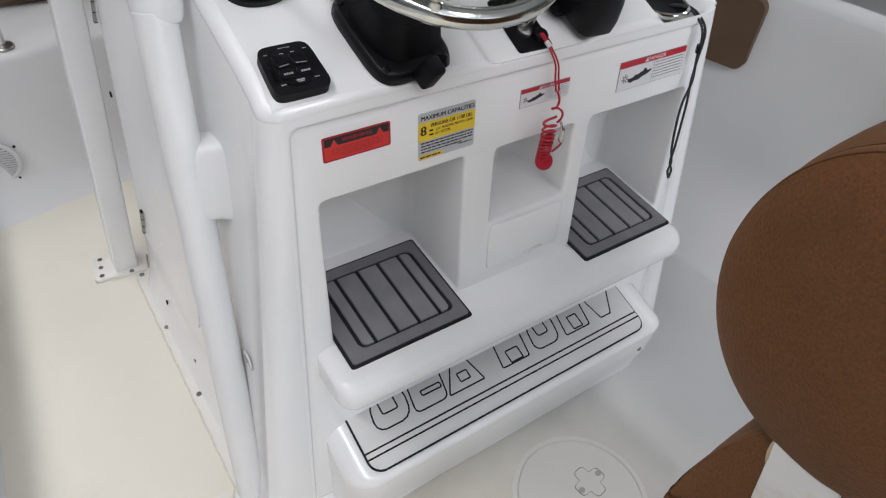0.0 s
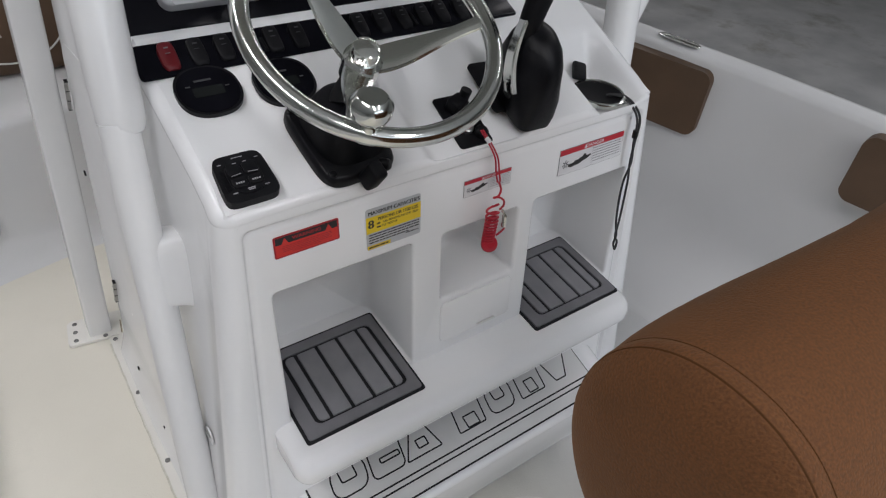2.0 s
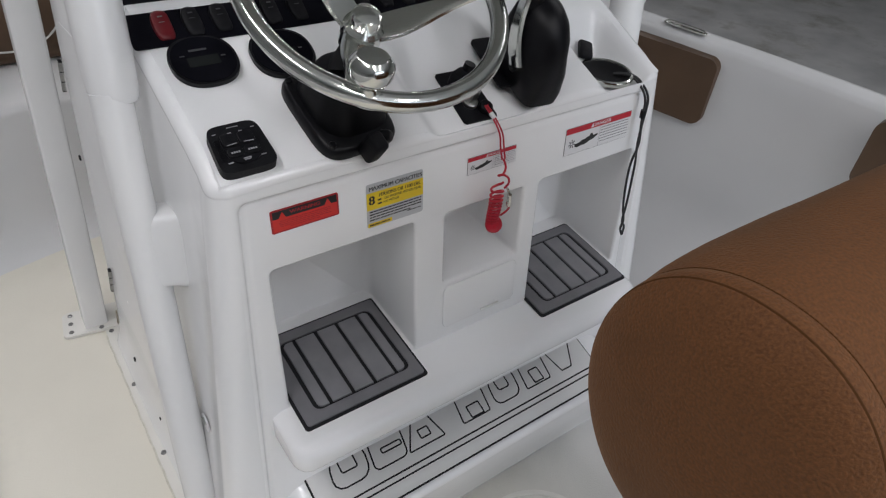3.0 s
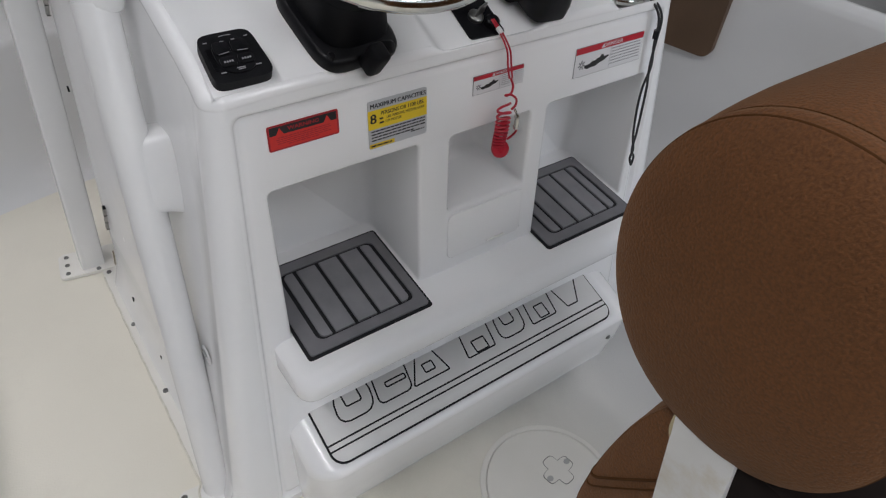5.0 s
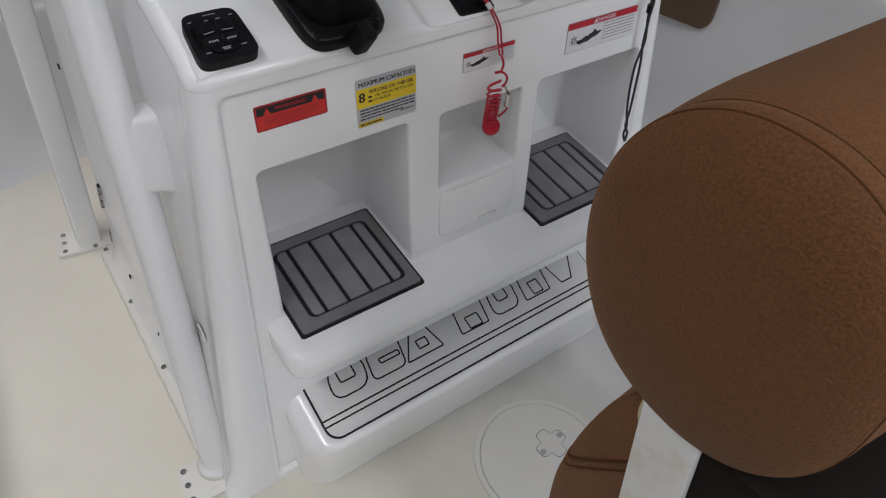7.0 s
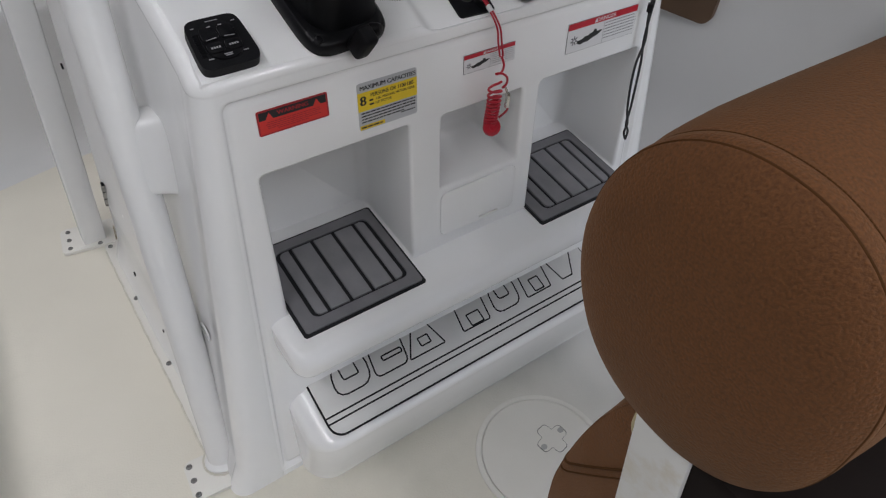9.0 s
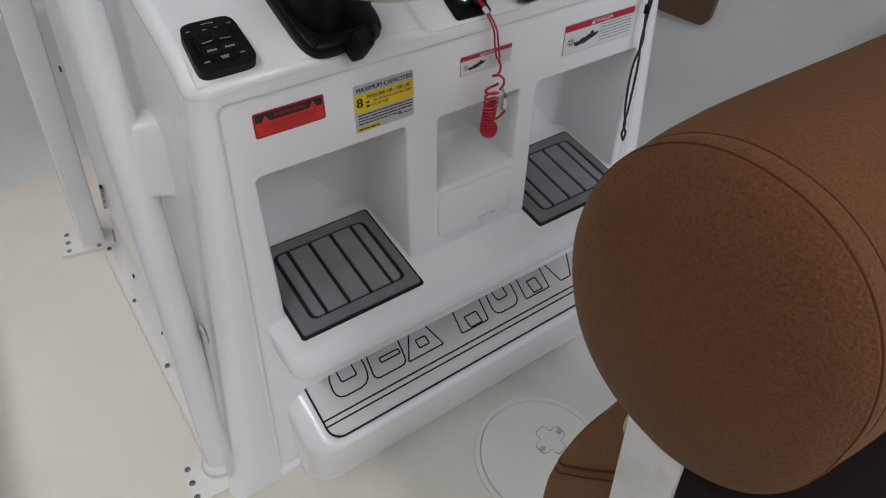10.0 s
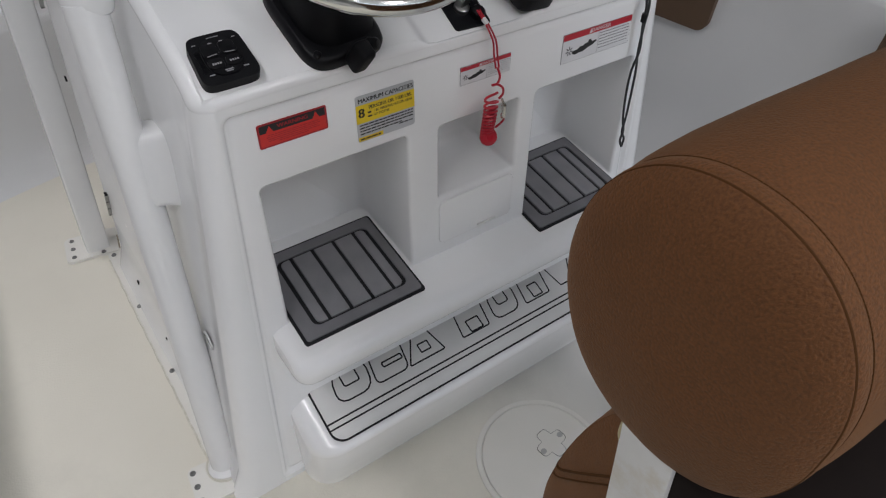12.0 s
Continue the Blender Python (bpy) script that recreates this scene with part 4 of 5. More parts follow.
trim_switch()


def rocker_row():
    t = thing("switch_panel", "gloss black panel with a row of rocker switches", "switch panel", on_dash(0.487, 0.289, 0.0005))
    part("plate", slab([(x - 0.007, y + 0.005) for x, y in outline(0.726, 0.070, 0.006, 3)], 0, 0.003, 0.001), GLOSS_BLACK, t)
    for i, x in enumerate((0.168, 0.212, 0.255, 0.298, 0.337, 0.382, 0.455, 0.500, 0.545, 0.590, 0.634, 0.676, 0.720)):
        red = i == 0
        bm = bmesh.new()
        rows = []
        for k in range(15):
            v = -0.0245 * math.cos(math.pi * k / 14)
            u = v / 0.0245
            h = 0.0085 + 0.0045 * u + 0.003 * u * u - 0.004 * abs(u) ** 8
            w = 0.0135 - 0.0045 * abs(u) ** 4
            rows.append([(-w, v, 0.001), (-w, v, h - 0.0045), (-w + 0.0012, v, h - 0.0015), (-w + 0.004, v, h), (0, v, h + 0.0008), (w - 0.004, v, h), (w - 0.0012, v, h - 0.0015), (w, v, h - 0.0045), (w, v, 0.001)])
        vs = grid_faces(bm, rows)
        bm.faces.new(vs[0])
        bm.faces.new(vs[-1][::-1])
        r = part("rocker", bm, RED_ROCKER if red else BLACK_MATT, t, "dark red rocker" if red else "", m=pose(x - 0.487, 0.004, 0.002))
        part("legend", rbox(0.007, 0.0028, 0.0004, 0, at=(0, 0.012, 0.0128)), INK_DIM if not red else INK_GREY, r)
        part("legend", rbox(0.008, 0.0012, 0.0004, 0, at=(0, 0.003, 0.0104)), INK_DIM if not red else INK_GREY, r)
        if i in (3, 6, 9):
            part("spacer", rbox(0.006, 0.03, 0.006, 0.001, 1, at=(0.021, 0, 0.004)), BLACK, t, m=pose(x - 0.487, 0, 0))


rocker_row()


def chart_display():
    t = thing("chart_display", "gloss black instrument panel with a pale display cover", "display", pose(0.487, 0.352, 1.030, 49, 0, 0))
    part("panel", slab(outline(0.746, 0.206, 0.008, 3), 0, 0.005, 0.001), GLOSS_BLACK, t, m=pose(-0.006, 0.098, 0.0))
    part("cover", slab(outline(0.40, 0.24, 0.018, 5), 0.003, 0.030, 0.008, 3), STICKER_SILVER, t, "pale grey sun cover", m=pose(-0.10, 0.143, 0))


chart_display()


# helm and steering wheel
def helm():
    t = thing("helm_unit", "black tilt helm housing with a lever, bolted to the dash", "steering helm", on_dash(0.350, 0.092, 0.0005, 4))
    base = squircle(0.066, 0.082, 4.6, 48)
    bm = bmesh.new()
    rows = []
    for z, k, sh in ((0.0, 1.0, 0), (0.010, 1.0, 0), (0.016, 0.96, 0), (0.019, 0.90, 0)):
        rows.append([(x * k, y * k, z) for x, y in base])
    vs = grid_faces(bm, rows, close_u=True)
    bm.faces.new(vs[0][::-1])
    bm.faces.new(vs[-1])
    part("bezel", bm, BLACK, t)
    bm = bmesh.new()
    rows = []
    for z, rx, ry, p, oy in ((0.015, 0.058, 0.066, 3.2, 0.004), (0.035, 0.055, 0.060, 3.0, 0.004), (0.06, 0.051, 0.052, 2.6, 0.004), (0.075, 0.049, 0.048, 2.3, 0.002), (0.080, 0.045, 0.044, 2.2, 0.0), (0.084, 0.030, 0.030, 2.0, -0.002)):
        rows.append([(x + 0.006, y + oy, z) for x, y in squircle(rx, ry, p, 48)])
    vs = grid_faces(bm, rows, close_u=True)
    bm.faces.new(vs[0][::-1])
    bm.faces.new(vs[-1])
    part("housing", bm, BLACK_MATT, t)
    part("collar", tube([(0.006 + 0.0505 * math.cos(2 * math.pi * i / 40), 0.002 + 0.0495 * math.sin(2 * math.pi * i / 40), 0.070) for i in range(40)], 0.0022, 6, closed=True), LCD, t)
    part("shaft", tube([(0.010, 0.006, 0.060), (0.026, 0.030, 0.072), (0.046, 0.055, 0.081)], 0.016, 20), BLACK, t)
    part("boot", tube([(0.008, 0.004, 0.070), (0.016, 0.016, 0.080), (0.030, 0.036, 0.084)], [0.036, 0.030, 0.021], 20), RUBBER, t)
    for sx, sy in ((-0.050, -0.064), (0.050, 0.064), (-0.050, 0.064)):
        part("bolt", lathe([(0.0, 0.023), (0.004, 0.023), (0.006, 0.021), (0.006, 0.014)], 12), BLACK, t, m=pose(sx, sy, 0))
    lv = part("lever", rbox(0.026, 0.030, 0.044, 0.007, 3), BLACK_MATT, t, "tilt lever", m=pose(0.001, -0.092, 0.024, 12, 8, 6))
    part("knob", lathe([(0.0, 0.019), (0.007, 0.018), (0.0095, 0.014), (0.010, 0.002), (0.008, 0.0)], 18), BLACK, t, m=pose(0.019, -0.080, 0.028, 60, 0, 40))


helm()


def steering_wheel():
    tilt = 90 - 61
    m = pose(0.396, 0.062, 1.104, tilt, 0, 0)
    t = thing("steering_wheel", "polished stainless three-spoke steering wheel with a turning knob", "steering wheel", m)
    R = 0.182
    part("rim", tube([(R * math.cos(2 * math.pi * i / 96), R * math.sin(2 * math.pi * i / 96), 0) for i in range(96)], 0.0135, 20, closed=True), CHROME, t)
    hub_z = -0.074
    for a in (-8, 112, 233):
        bm = bmesh.new()
        rows = []
        for i in range(15):
            f = i / 14
            r = 0.018 + (R - 0.012 - 0.018) * f
            z = hub_z + (0 - hub_z) * (f ** 1.6) + 0.006 * math.sin(math.pi * f)
            w = 0.024 - 0.012 * f + 0.003 * math.sin(2 * math.pi * f)
            th = 0.0045
            rows.append([(r, x, z + zz) for x, zz in ((-w, -th * 0.3), (-w * 0.86, th * 0.7), (-w * 0.35, th), (w * 0.35, th), (w * 0.86, th * 0.7), (w, -th * 0.3), (w * 0.7, -th), (-w * 0.7, -th))])
        vs = grid_faces(bm, rows, close_u=True)
        bm.faces.new(vs[0][::-1])
        bm.faces.new(vs[-1])
        part("spoke", bm, CHROME, t, m=pose(0, 0, 0, 0, 0, a), angle=40)
    part("hub", lathe([(0.030, hub_z - 0.030), (0.031, hub_z - 0.004), (0.030, hub_z + 0.006), (0.024, hub_z + 0.012)], 32), CHROME, t)
    part("hub_cap", lathe([(0.022, hub_z + 0.010), (0.0225, hub_z + 0.024), (0.020, hub_z + 0.030), (0.014, hub_z + 0.033), (0.0, hub_z + 0.034)], 32), CHROME, t)
    a = radians(-120)
    k = part("knob", lathe([(0.012, 0.006), (0.0115, 0.016), (0.015, 0.022), (0.0245, 0.030), (0.0275, 0.036), (0.0283, 0.047), (0.0275, 0.0505), (0.0205, 0.0585), (0.0190, 0.0596), (0.0, 0.0588)], 32), CHROME, t, "polished turning knob on the rim", m=pose(R * math.cos(a), R * math.sin(a), 0, -17, 0, 0))
    part("clamp", tube([(R * math.cos(a + d), R * math.sin(a + d), 0) for d in (-0.05, -0.025, 0, 0.025, 0.05)], 0.0146, 18), CHROME, t)


steering_wheel()


def key_panel():
    t = thing("ignition_panel", "black ignition panel with key and kill switch", "switch panel", on_dash(0.5865, 0.083, 0.0005, -2))
    part("plate", slab(outline(0.068, 0.112, 0.006, 3), 0, 0.004, 0.0015), BLACK, t)
    part("switch_cap", rbox(0.030, 0.026, 0.030, 0.005, 3, at=(0.004, 0.026, 0.016)), BLACK_MATT, t, m=pose(0, 0, 0, 0, 0, 18))
    part("stub", tube([(0.010, 0.030, 0.018), (0.014, 0.034, 0.040)], 0.010, 14), BLACK_MATT, t)
    part("key_barrel", lathe([(0.013, 0.003), (0.013, 0.010), (0.010, 0.012), (0.0, 0.012)], 20), STEEL, t, m=pose(-0.004, -0.018, 0))
    part("key", rbox(0.022, 0.003, 0.020, 0.001, 1, at=(-0.006, -0.018, 0.021)), STEEL, t, m=pose(0, 0, 0, 0, 0, 20))
    part("kill_switch", lathe([(0.012, 0.003), (0.012, 0.014), (0.009, 0.017), (0.0, 0.017)], 20), BLACK, t, m=pose(0.016, -0.036, 0))


key_panel()


def lanyard():
    t = thing("kill_switch_lanyard", "red coiled kill switch lanyard hanging down the console", "lanyard")
    yf = face_y(0.80)
    start = Vector((0.597, 0.040, dash_z(0.040) + 0.004))
    for dx in (-0.0022, 0.0022):
        p = [start + Vector((dx, 0, 0)), (0.600 + dx, 0.019, 0.887), (0.604 + dx * 1.3, 0.001, 0.866), (0.6085 + dx * 1.6, -0.002, 0.840), (0.612 + dx * 1.4, -0.006, 0.818)]
        part("strand", tube(smooth_path(p, 6), 0.0016, 8), RED, t)
    part("clasp", tube([(0.5985, 0.027, 0.8925), (0.6000, 0.018, 0.8870)], 0.0042, 10), STICKER_WHITE, t)
    p = [(0.612, -0.006, 0.818), (0.616, -0.010, 0.804), (0.610, -0.014, 0.795), (0.599, -0.017, 0.795), (0.594, -0.019, 0.798), (0.602, -0.024, 0.799), (0.612, -0.026, 0.790), (0.614, -0.025, 0.778), (0.609, -0.022, 0.769)]
    part("cord", tube(smooth_path(p, 8), 0.0020, 8), RED, t)
    coil = []
    turns, n = 10, 18
    for i in range(turns * n + 1):
        f = i / (turns * n)
        a = 2 * math.pi * i / n
        r = 0.0118 - 0.001 * f
        z = 0.782 - 0.078 * (f ** 0.66)
        coil.append((0.593 + r * math.cos(a) + 0.001 * math.sin(5 * f), -0.022 + 0.8 * r * math.sin(a), z - 0.0035 * math.sin(a) * (1 - 0.5 * f)))
    part("coil", tube(coil, 0.0022, 8), RED, t)
    bm = lathe([(0.0, 0.0065), (0.005, 0.0060), (0.0065, 0.0072), (0.011, 0.0065), (0.0150, 0.004), (0.0162, 0.0), (0.0150, -0.004), (0.009, -0.0065), (0.0, -0.007)], 24)
    part("plug", bm, RED, t, "round red plug", m=pose(0.593, -0.026, 0.699, 62, 0, -20))
    part("snap_hook", tube(smooth_path([(0.604, -0.034, 0.778), (0.609, -0.037, 0.765), (0.610, -0.038, 0.748), (0.611, -0.036, 0.742)], 4), [0.002] * 4 + [0.0042] * 5 + [0.005] * 4, 8), CLIP_WHITE, t, "nickel snap hook")
    part("loop", tube(smooth_path([(0.611, -0.036, 0.742), (0.616, -0.034, 0.732), (0.612, -0.030, 0.722), (0.604, -0.028, 0.716)], 6), 0.0020, 8), RED, t)


lanyard()


def throttle():
    t = thing("throttle_control", "black binnacle throttle with a polished arm and black lever", "throttle", on_dash(0.714, 0.078, 0.0005, -4))
    bm = bmesh.new()
    rows = []
    for z, rx, ry, oy, p in ((0.0, 0.048, 0.074, 0.0, 5.0), (0.02, 0.052, 0.076, 0.002, 4.2), (0.05, 0.056, 0.076, 0.008, 3.2), (0.08, 0.056, 0.073, 0.014, 2.2), (0.105, 0.052, 0.066, 0.018, 2.1), (0.125, 0.044, 0.054, 0.022, 2.0), (0.138, 0.031, 0.038, 0.025, 2.0), (0.145, 0.014, 0.018, 0.027, 2.0)):
        rows.append([(x * 0.82 - 0.006, y * 0.92 + oy, z) for x, y in squircle(rx, ry, p, 44)])
    vs = grid_faces(bm, rows, close_u=True)
    bm.faces.new(vs[0][::-1])
    bm.faces.new(vs[-1])
    part("housing", bm, BLACK, t, angle=60)
    part("base_plate", slab(outline(0.088, 0.115, 0.008, 3), 0, 0.006, 0.002), BLACK_MATT, t, m=pose(-0.024, 0.040, 0))
    arm = [(-0.056, -0.014, 0.050), (-0.060, 0.004, 0.080), (-0.058, 0.020, 0.110), (-0.050, 0.034, 0.140), (-0.042, 0.042, 0.156)]
    for dx in (0.0,):
        bm = bmesh.new()
        rows = []
        for i, p in enumerate(smooth_path(arm, 6)):
            w = 0.013 - 0.006 * (i / 24)
            rows.append([(p.x + a * 0.005, p.y + b * w, p.z - b * w * 0.6) for a, b in ((-1, -0.8), (-0.6, -1), (0.6, -1), (1, -0.8), (1, 0.8), (0.6, 1), (-0.6, 1), (-1, 0.8))])
        vs = grid_faces(bm, rows, close_u=True)
        bm.faces.new(vs[0][::-1])
        bm.faces.new(vs[-1])
        part("arm", bm, CHROME, t, "polished lever arm")
    part("pivot", tube([(-0.060, -0.012, 0.051), (-0.034, -0.012, 0.051)], 0.013, 20), CHROME, t)
    part("lever", tube(smooth_path([(-0.030, 0.036, 0.120), (-0.022, 0.052, 0.190), (-0.004, 0.068, 0.250), (0.016, 0.082, 0.310)], 6), [0.0145, 0.016, 0.0175, 0.019, 0.020, 0.0205, 0.021] + [0.021] * 12, 18), BLACK_MATT, t)
    part("grip", rbox(0.11, 0.036, 0.036, 0.012, 3, at=(-0.02, 0.085, 0.322)), BLACK_MATT, t)


throttle()


def cup_holder():
    t = thing("cup_holder", "stainless cup holder with a dark well in the dash", "cup holder", pose(0.928, 0.078, 0.866 + 0.12 * 0.06 + 0.0085, 4, 0, 0))
    part("flange", lathe([(0.0465, 0.001), (0.0470, 0.0042), (0.0500, 0.0058), (0.0535, 0.0042), (0.0550, 0.0), (0.0545, -0.005)], 40, axis_close=False), CHROME, t)
    part("well", lathe([(0.0, -0.003), (0.034, -0.003), (0.0475, 0.0020)], 40, axis_close=False), RUBBER, t, "dark well")


cup_holder()


def cord():
    t = thing("cord_lanyard", "black looped cord hanging from the cup holder", "lanyard")
    for k, dx in enumerate((-0.004, 0.004)):
        z0 = 0.873
        p = [(0.945 + dx, 0.070, z0 + 0.007), (0.962 + dx, 0.045, z0 + 0.010), (0.969 + dx, 0.020, 0.873), (0.970 + dx, -0.002, 0.850), (0.971 + dx * 0.4, -0.006, 0.80), (0.973 - dx * 0.5, -0.010, 0.755), (0.972 + dx * 1.8, -0.012, 0.71), (0.970 + dx * 2.0, -0.018, 0.66), (0.968 + dx * 1.1, -0.026, 0.61), (0.967 - dx * 0.5, -0.032, 0.58), (0.967 + dx * 1.4, -0.036, 0.562), (0.967, -0.040, 0.545)]
        part("strand", tube(smooth_path(p, 6), 0.0025, 7), CORD, t)
    part("tag", rbox(0.030, 0.048, 0.014, 0.006, 3), BLACK_MATT, t, "black plastic tag", m=on_dash(0.930, 0.152, 0.022, -38, True))
    part("slider", tube([(0.9695, -0.003, 0.828), (0.9695, -0.004, 0.812)], 0.0058, 10), BLACK, t)


cord()


# ---- labels on the aft panel ----
def on_face(x, z, up=0.0, roll=0.0):
    """A pose on the aft panel: local z points aft."""
    return pose(x, face_y(z) + 0.0036 - up, z, 90 - 5.1, 0, 0) @ pose(0, 0, 0, 0, 0, roll)


def flat(w, h, x=0.0, y=0.0, z=0.0):
    bm = bmesh.new()
    a, b = w / 2, h / 2
    bm.faces.new([bm.verts.new(p) for p in ((x - a, y - b, z), (x + a, y - b, z), (x + a, y + b, z), (x - a, y + b, z))])
    return bm


def bars(t, rows, mat, z, seed):
    """Lines too small to read: rows of (x0, x1, y, height), cut into word-long bars."""
    rnd = random.Random(seed)
    bm = bmesh.new()
    for x0, x1, y, h in rows:
        x = x0
        while x < x1 - 0.001:
            w = min(rnd.uniform(0.003, 0.009) * max(h / 0.002, 0.8), x1 - x)
            a = flat(w, h, x + w / 2, y, z)
            me = bpy.data.meshes.new("line")
            a.to_mesh(me)
            a.free()
            bm.from_mesh(me)
            bpy.data.meshes.remove(me)
            x += w + 0.0012
    part("fine_print", bm, mat, t)


def warning_label():
    w, h = 0.108, 0.0385
    t = thing("warning_label", "orange-red warning sticker with a black heading", "sticker", on_face(0.2535, 0.8155, 0.0004), "stickers")
    part("backing", slab(outline(w, h, 0.003, 3), 0, 0.0006), STICKER_CRIMSON, t)
    part("field", flat(w - 0.005, h - 0.005, 0, 0, 0.0008), STICKER_ORANGE, t)
    part("heading", flat(w - 0.006, 0.0125, 0, h / 2 - 0.0088, 0.0010), INK, t)
    part("heading_text", spun(lettering("WARNING", 0.0082, 1.2), pose(0, h / 2 - 0.0088, 0.0013)), STICKER_CRIMSON, t)
    for sx in (-1, 1):
        bm = bmesh.new()
        bm.faces.new([bm.verts.new(p) for p in ((sx * 0.036 - 0.0058, h / 2 - 0.0150, 0.0014), (sx * 0.036 + 0.0058, h / 2 - 0.0150, 0.0014), (sx * 0.036, h / 2 - 0.0048, 0.0014))])
        part("triangle", bm, STICKER_ORANGE, t)
    bars(t, [(-0.040, 0.040, -0.0005, 0.0013), (-0.042, 0.041, -0.0035, 0.0013), (-0.041, 0.038, -0.0065, 0.0013), (-0.040, 0.041, -0.0095, 0.0013), (-0.025, 0.022, -0.0125, 0.0013)], STICKER_CRIMSON, 0.0010, 3)


def capacity_label():
    w, h = 0.105, 0.0785
    t = thing("capacity_label", "silver and yellow capacity sticker with black lettering", "sticker", on_face(0.4075, 0.792, 0.0004), "stickers")
    part("backing", slab(outline(w, h, 0.004, 3), 0, 0.0006), STICKER_SILVER, t)
    part("band", flat(w, 0.0310, 0, 0.0085, 0.0010), STICKER_YELLOW, t, "yellow band")
    part("heading_text", spun(lettering("MAXIMUM CAPACITIES", 0.0100, 0.96, 0.032), pose(0.001, 0.0305, 0.0012)), INK, t)
    part("count_text", spun(lettering("8", 0.0215, 1.0, 0.035), pose(-0.0435, 0.0095, 0.0013)), INK, t)
    part("persons_text", spun(lettering("PERSONS OR 1100 LBS.", 0.0086, 0.90, 0.03), pose(0.0085, 0.0165, 0.0013)), INK, t)
    part("weight_text", spun(lettering("LBS. PERSONS, MOTOR, GEAR", 0.0060, 0.86, 0.02), pose(0.0135, 0.0085, 0.0013)), INK, t)
    part("motor_text", spun(lettering("H.P. MOTOR", 0.0060, 0.86, 0.02), pose(-0.0085, 0.0018, 0.0013)), INK, t)
    bars(t, [(-0.033, -0.0245, 0.0085, 0.0030), (-0.033, -0.0255, 0.0018, 0.0030)], INK, 0.0013, 8)
    bars(t, [(-0.048, 0.049, -0.0105, 0.0022), (-0.048, 0.049, -0.0155, 0.0022), (-0.048, 0.049, -0.0205, 0.0022), (-0.048, 0.030, -0.0255, 0.0022), (0.022, 0.048, -0.0285, 0.0020)], INK, 0.0012, 11)
    part("model_band", flat(0.044, 0.0072, -0.0295, -0.0345, 0.0010), STICKER_YELLOW, t)
    bars(t, [(-0.049, -0.012, -0.0345, 0.0026)], INK, 0.0013, 5)


def danger_label(x, z, w, h, seed, name):
    t = thing("danger_label", name, "sticker", on_face(x, z, 0.0004), "stickers")
    part("edge", slab(outline(w, h, 0.001, 2), 0, 0.0004), INK_GREY, t)
    part("backing", flat(w - 0.0012, h - 0.0012, 0, 0, 0.0007), STICKER_WHITE, t)
    bh = h * 0.21
    part("heading", flat(w - 0.0012, bh, 0, h / 2 - bh / 2 - 0.0006, 0.0010), STICKER_RED, t)
    part("heading_text", spun(lettering("DANGER", bh * 0.86, 1.25, 0.012), pose(w * 0.03, h / 2 - bh / 2 - 0.0006, 0.0013)), STICKER_WHITE, t)
    bm = bmesh.new()
    c, s = -w * 0.115, bh * 0.4
    y = h / 2 - bh / 2 - 0.0006
    bm.faces.new([bm.verts.new(p) for p in ((c - s, y - s * 0.8, 0.0014), (c + s, y - s * 0.8, 0.0014), (c, y + s * 0.9, 0.0014))])
    part("triangle", bm, STICKER_WHITE, t)
    bm = bmesh.new()
    boat = [(-0.36, -0.22), (-0.31, -0.29), (-0.25, -0.25), (-0.20, -0.26), (-0.13, -0.17), (-0.07, -0.13), (-0.005, -0.02), (-0.02, 0.02), (-0.08, 0.00), (-0.095, 0.09), (-0.125, 0.10), (-0.14, 0.01), (-0.18, 0.00), (-0.20, -0.06), (-0.25, -0.05), (-0.28, -0.12), (-0.35, -0.14)]
    bm.faces.new([bm.verts.new((u * w, v * h, 0.0011)) for u, v in boat])
    part("picture", bm, INK, t, "black boat shape")
    part("divider", flat(w * 0.004, h * 0.74, w * 0.015, -h * 0.10, 0.0010), INK_GREY, t)
    bm = bmesh.new()
    for i in range(7):
        a = 2 * math.pi * i / 7
        q = flat(h * 0.045, h * 0.12, 0, h * 0.10, 0.0011)
        spun(q, pose(-w * 0.40, -h * 0.10, 0, 0, 0, math.degrees(a)))
        me = bpy.data.meshes.new("ray")
        q.to_mesh(me)
        q.free()
        bm.from_mesh(me)
        bpy.data.meshes.remove(me)
    part("propeller_mark", bm, INK_GREY, t)
    bars(t, [(0.005, w * 0.47, h * (0.20 - 0.105 * k), h * 0.026) for k in range(6)], INK_GREY, 0.0011, seed)


warning_label()
capacity_label()
danger_label(0.604, 0.808, 0.107, 0.0325, 21, "small white danger sticker with a red heading behind the lanyard")
danger_label(0.868, 0.795, 0.177, 0.0555, 22, "wide white danger sticker with a red heading over a cubby")


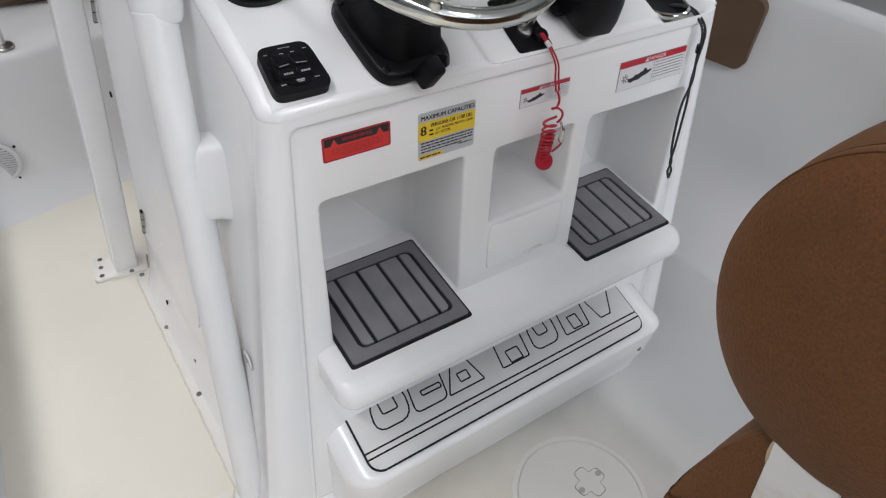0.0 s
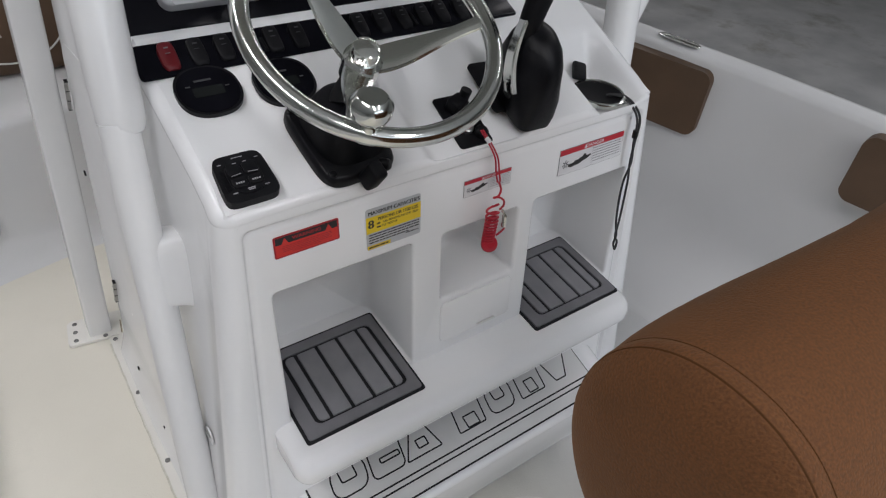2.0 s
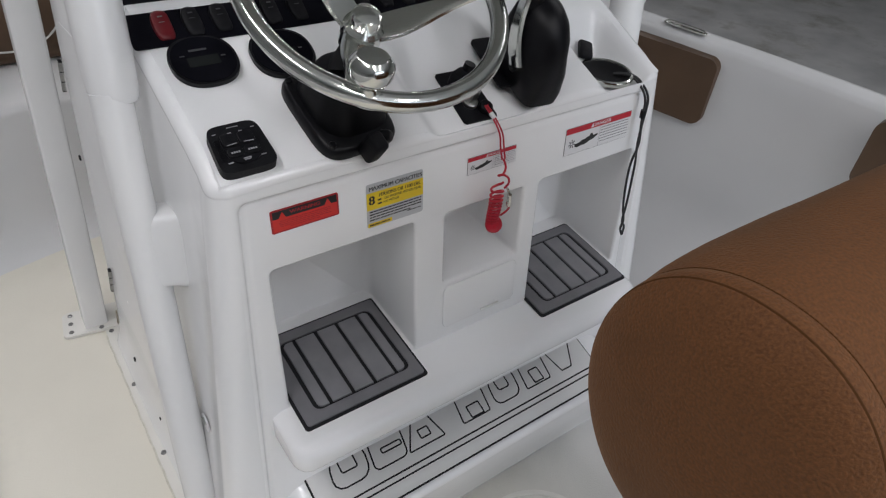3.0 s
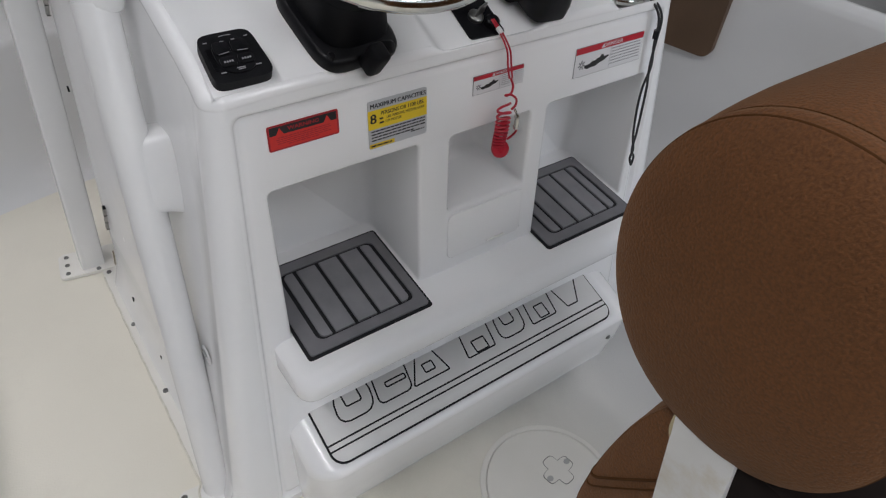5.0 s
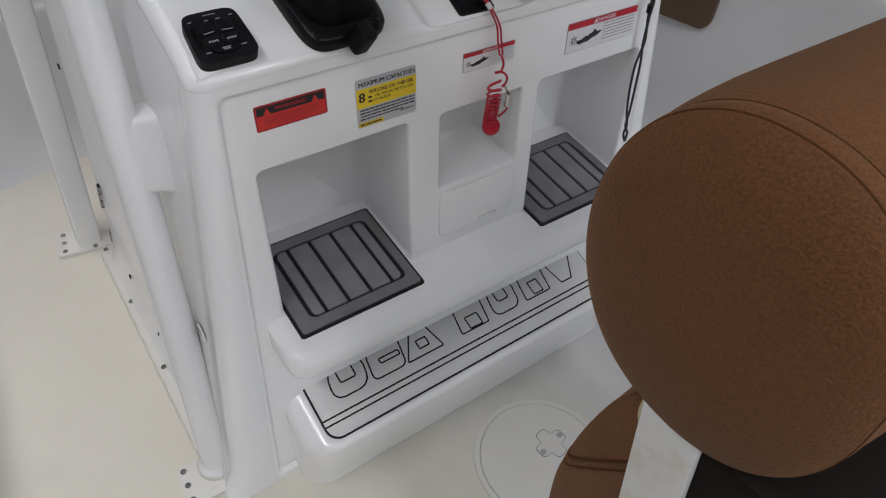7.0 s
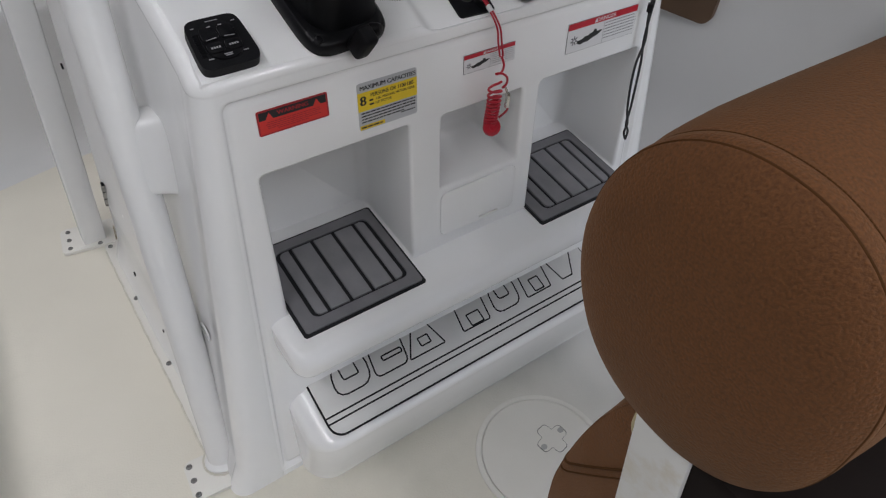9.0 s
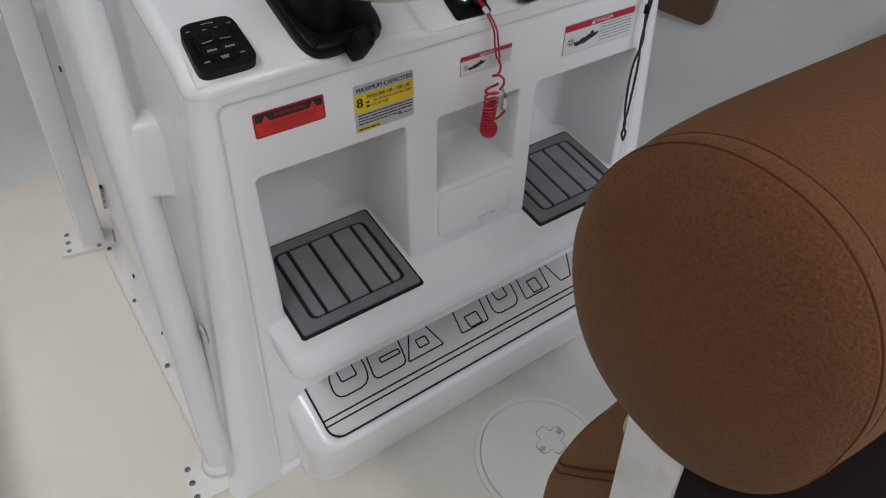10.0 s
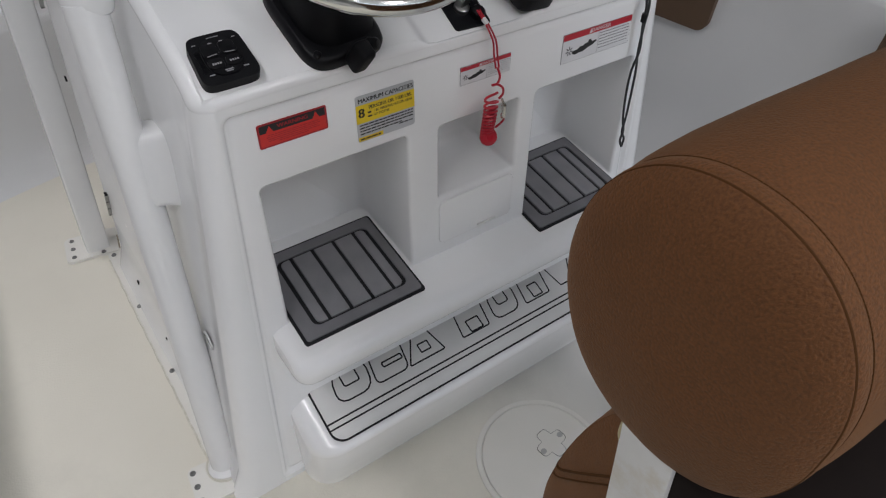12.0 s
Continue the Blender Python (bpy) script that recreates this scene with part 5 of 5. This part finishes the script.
# ---- footrest pad ----
def foot_pad():
    k = math.degrees(math.atan(0.295))
    y0, y1 = -0.150, 0.0
    ym = (y0 + y1) / 2
    t = thing("footrest_pad", "pale grey foam footrest pad with black outlined shapes", "mat", pose(0.557, ym, 0.236 + 0.295 * (ym + 0.02) + 0.0012, k, 0, 0))
    w, d = 0.730, (y1 - y0) / math.cos(radians(k))
    part("backing", slab(outline(w, d, 0.028, 6), 0, 0.0035), FOAM_BLACK, t)
    part("sheet", slab(outline(w - 0.007, d - 0.007, 0.025, 6), 0.0030, 0.0056, 0.0008), SHEET, t)
    zt = 0.0059

    def ly(y):
        return (y - ym) / math.cos(radians(k))

    for y in (-0.1085, -0.1205):
        part("stripe", flat(w - 0.006, 0.0036, 0, ly(y), zt), FOAM_BLACK, t)

    def outlined(pts):
        """A plain closed line, 3 mm wide."""
        bm = bmesh.new()
        n = len(pts)
        inn, out = [], []
        for i in range(n):
            p, c, q = (Vector((*pts[(i + j) % n], 0)) for j in (-1, 0, 1))
            e1, e2 = (c - p).normalized(), (q - c).normalized()
            nn = Vector((-(e1.y + e2.y), e1.x + e2.x, 0))
            nn = nn.normalized() / max(0.5, math.sqrt(max(0.05, (1 + e1.dot(e2)) / 2)))
            inn.append(bm.verts.new((c.x + nn.x * 0.0017, c.y + nn.y * 0.0017, zt)))
            out.append(bm.verts.new((c.x - nn.x * 0.0017, c.y - nn.y * 0.0017, zt)))
        for i in range(n):
            j = (i + 1) % n
            bm.faces.new((inn[i], inn[j], out[j], out[i]))
        part("mark", bm, FOAM_BLACK, t)

    def block(x0, x1, r, top=0.0, lean=0.010, bottom=0.0):
        """A rounded block of the marks' height; top and bottom narrow it."""
        ya, yb = ly(-0.085), ly(-0.024)
        h = yb - ya
        pts = []
        for x, y in outline(x1 - x0, h, r, 3):
            f = (y + h / 2) / h
            pts.append(((x0 + x1) / 2 - 0.557 + x * (1 - top * f - bottom * (1 - f)) + lean * (f - 0.5), (ya + yb) / 2 + y))
        return pts

    outlined(block(0.240, 0.318, 0.022))
    outlined(block(0.328, 0.404, 0.012))
    outlined(block(0.408, 0.496, 0.004, 0.62))
    outlined(block(0.545, 0.617, 0.004))
    outlined(block(0.637, 0.707, 0.018))
    outlined(block(0.726, 0.796, 0.004))
    outlined(block(0.808, 0.888, 0.004, 0.0, 0.010, 0.62))
    # smaller blocks inside
    for x0, x1, ya, yb, r in ((0.262, 0.296, -0.058, -0.030, 0.004), (0.352, 0.398, -0.060, -0.050, 0.003), (0.440, 0.464, -0.070, -0.052, 0.002), (0.565, 0.597, -0.082, -0.056, 0.002), (0.657, 0.687, -0.058, -0.018, 0.006), (0.748, 0.774, -0.080, -0.050, 0.002)):
        h = ly(yb) - ly(ya)
        outlined([((x0 + x1) / 2 - 0.557 + x, (ly(ya) + ly(yb)) / 2 + y) for x, y in outline(x1 - x0, h, r, 2)])


foot_pad()
part("screw", lathe([(0.0, 0.003), (0.004, 0.0028), (0.006, 0.001), (0.0062, 0.0)], 14), STEEL, console, m=pose(1.000, -0.125, 0.055, 70, 0, 35))

# ---- deck hatch ----
hatch = thing("deck_hatch", "round white screw-down deck hatch with a cross-shaped key recess", "hatch", pose(0.604, -0.329, 0.0))
part("ring", lathe([(0.150, 0.0), (0.1495, 0.003), (0.146, 0.0045), (0.139, 0.0045), (0.1365, 0.002)], 64, axis_close=False), HATCH, hatch)
part("lid", lathe([(0.1358, 0.0005), (0.1350, 0.0036), (0.1335, 0.0042), (0.0, 0.0046)], 64, axis_close=False), HATCH, hatch)
arms = []
for i in range(96):
    a = 2 * math.pi * i / 96
    c, s = abs(math.cos(a)), abs(math.sin(a))
    r = max(((c / 0.037) ** 5 + (s / 0.0155) ** 5) ** -0.2, ((s / 0.035) ** 5 + (c / 0.0155) ** 5) ** -0.2)
    arms.append((r * math.cos(a), r * math.sin(a)))
# shade round the key recess is put in as a dark grey line
part("recess_edge", ring_slab([(x * 1.045, y * 1.045) for x, y in arms], arms, 0.0044, 0.0054), GAP, hatch, m=pose(0.041, 0.015, 0, 0, 0, 8))
part("recess", slab(arms, 0.0040, 0.0050), HATCH, hatch, m=pose(0.041, 0.015, 0, 0, 0, 8))
# the finger holes are flat discs, greyed instead of sunk
for dx, dy in ((0.012, 0.009), (0.071, 0.020)):
    part("finger_hole", slab(squircle(0.0075, 0.0065, 2.0, 20), 0.004, 0.0056), INK_PALE, hatch, m=pose(dx, dy, 0))

# ---- bow ----
sp = thing("speaker", "round white deck speaker with a slotted grille and screws", "speaker", pose(-0.247, 1.318, 0.140, 92, 0, -14))
part("ring", lathe([(0.070, -0.004), (0.070, 0.004), (0.066, 0.008), (0.058, 0.008), (0.056, 0.004)], 48, axis_close=False), GRILLE, sp)
part("cone", slab(squircle(0.057, 0.057, 2.0, 40), -0.002, 0.002), BLACK, sp)
for k in range(13):
    y = -0.048 + 0.008 * k
    w = 2 * math.sqrt(0.0565 ** 2 - y ** 2)
    part("slat", rbox(w, 0.0048, 0.004, 0, at=(0, y, 0.0055)), GRILLE, sp)
for a in (35, 125, 215, 305):
    part("screw", lathe([(0.0, 0.003), (0.004, 0.002), (0.0045, 0.0)], 10), BLACK, sp, m=pose(0.079 * math.cos(radians(a)), 0.079 * math.sin(radians(a)), 0))
post = thing("table_post", "polished steel post on a round base in the bow", "post", pose(-0.118, 1.420, 0.425))
part("base", lathe([(0.032, 0.0), (0.032, 0.004), (0.028, 0.008), (0.014, 0.010), (0.0, 0.010)], 28), STEEL, post)
part("tube", tube([(0, 0, 0.006), (0, 0, 0.30)], 0.0125, 16), CHROME, post)
cushion = thing("bow_cushion", "brown vinyl bow seat backrest with a loose white wire", "cushion", pose(0.0, 1.66, 0.62))
part("pad", rbox(0.95, 0.13, 0.32, 0.035, 4, at=(0.075, 0, 0)), VINYL_DARK, cushion)
part("wire", tube(smooth_path([(-0.30, -0.075, -0.10), (-0.12, -0.09, -0.085), (0.02, -0.10, -0.10), (0.12, -0.10, -0.07), (0.20, -0.10, 0.03), (0.24, -0.09, 0.16)], 8), 0.003, 8), WIRE, cushion)
part("wire", tube(smooth_path([(-0.30, -0.09, 0.02), (-0.10, -0.10, 0.045), (-0.02, -0.10, 0.02), (0.0, -0.09, -0.02)], 8), 0.0028, 8), WIRE, cushion)

# ---- gunwale fittings ----
cl = thing("cleat", "low polished cleat let into the gunwale", "cleat", pose(1.680, 0.430, 0.739, 0, 0, 10))
part("plate", slab(squircle(0.015, 0.070, 3.0), 0, 0.003, 0.001), CHROME, cl)
part("bar", tube(smooth_path([(0, -0.062, 0.006), (0, -0.03, 0.007), (0, 0.03, 0.007), (0, 0.062, 0.004)], 4), 0.004, 12), CHROME, cl)
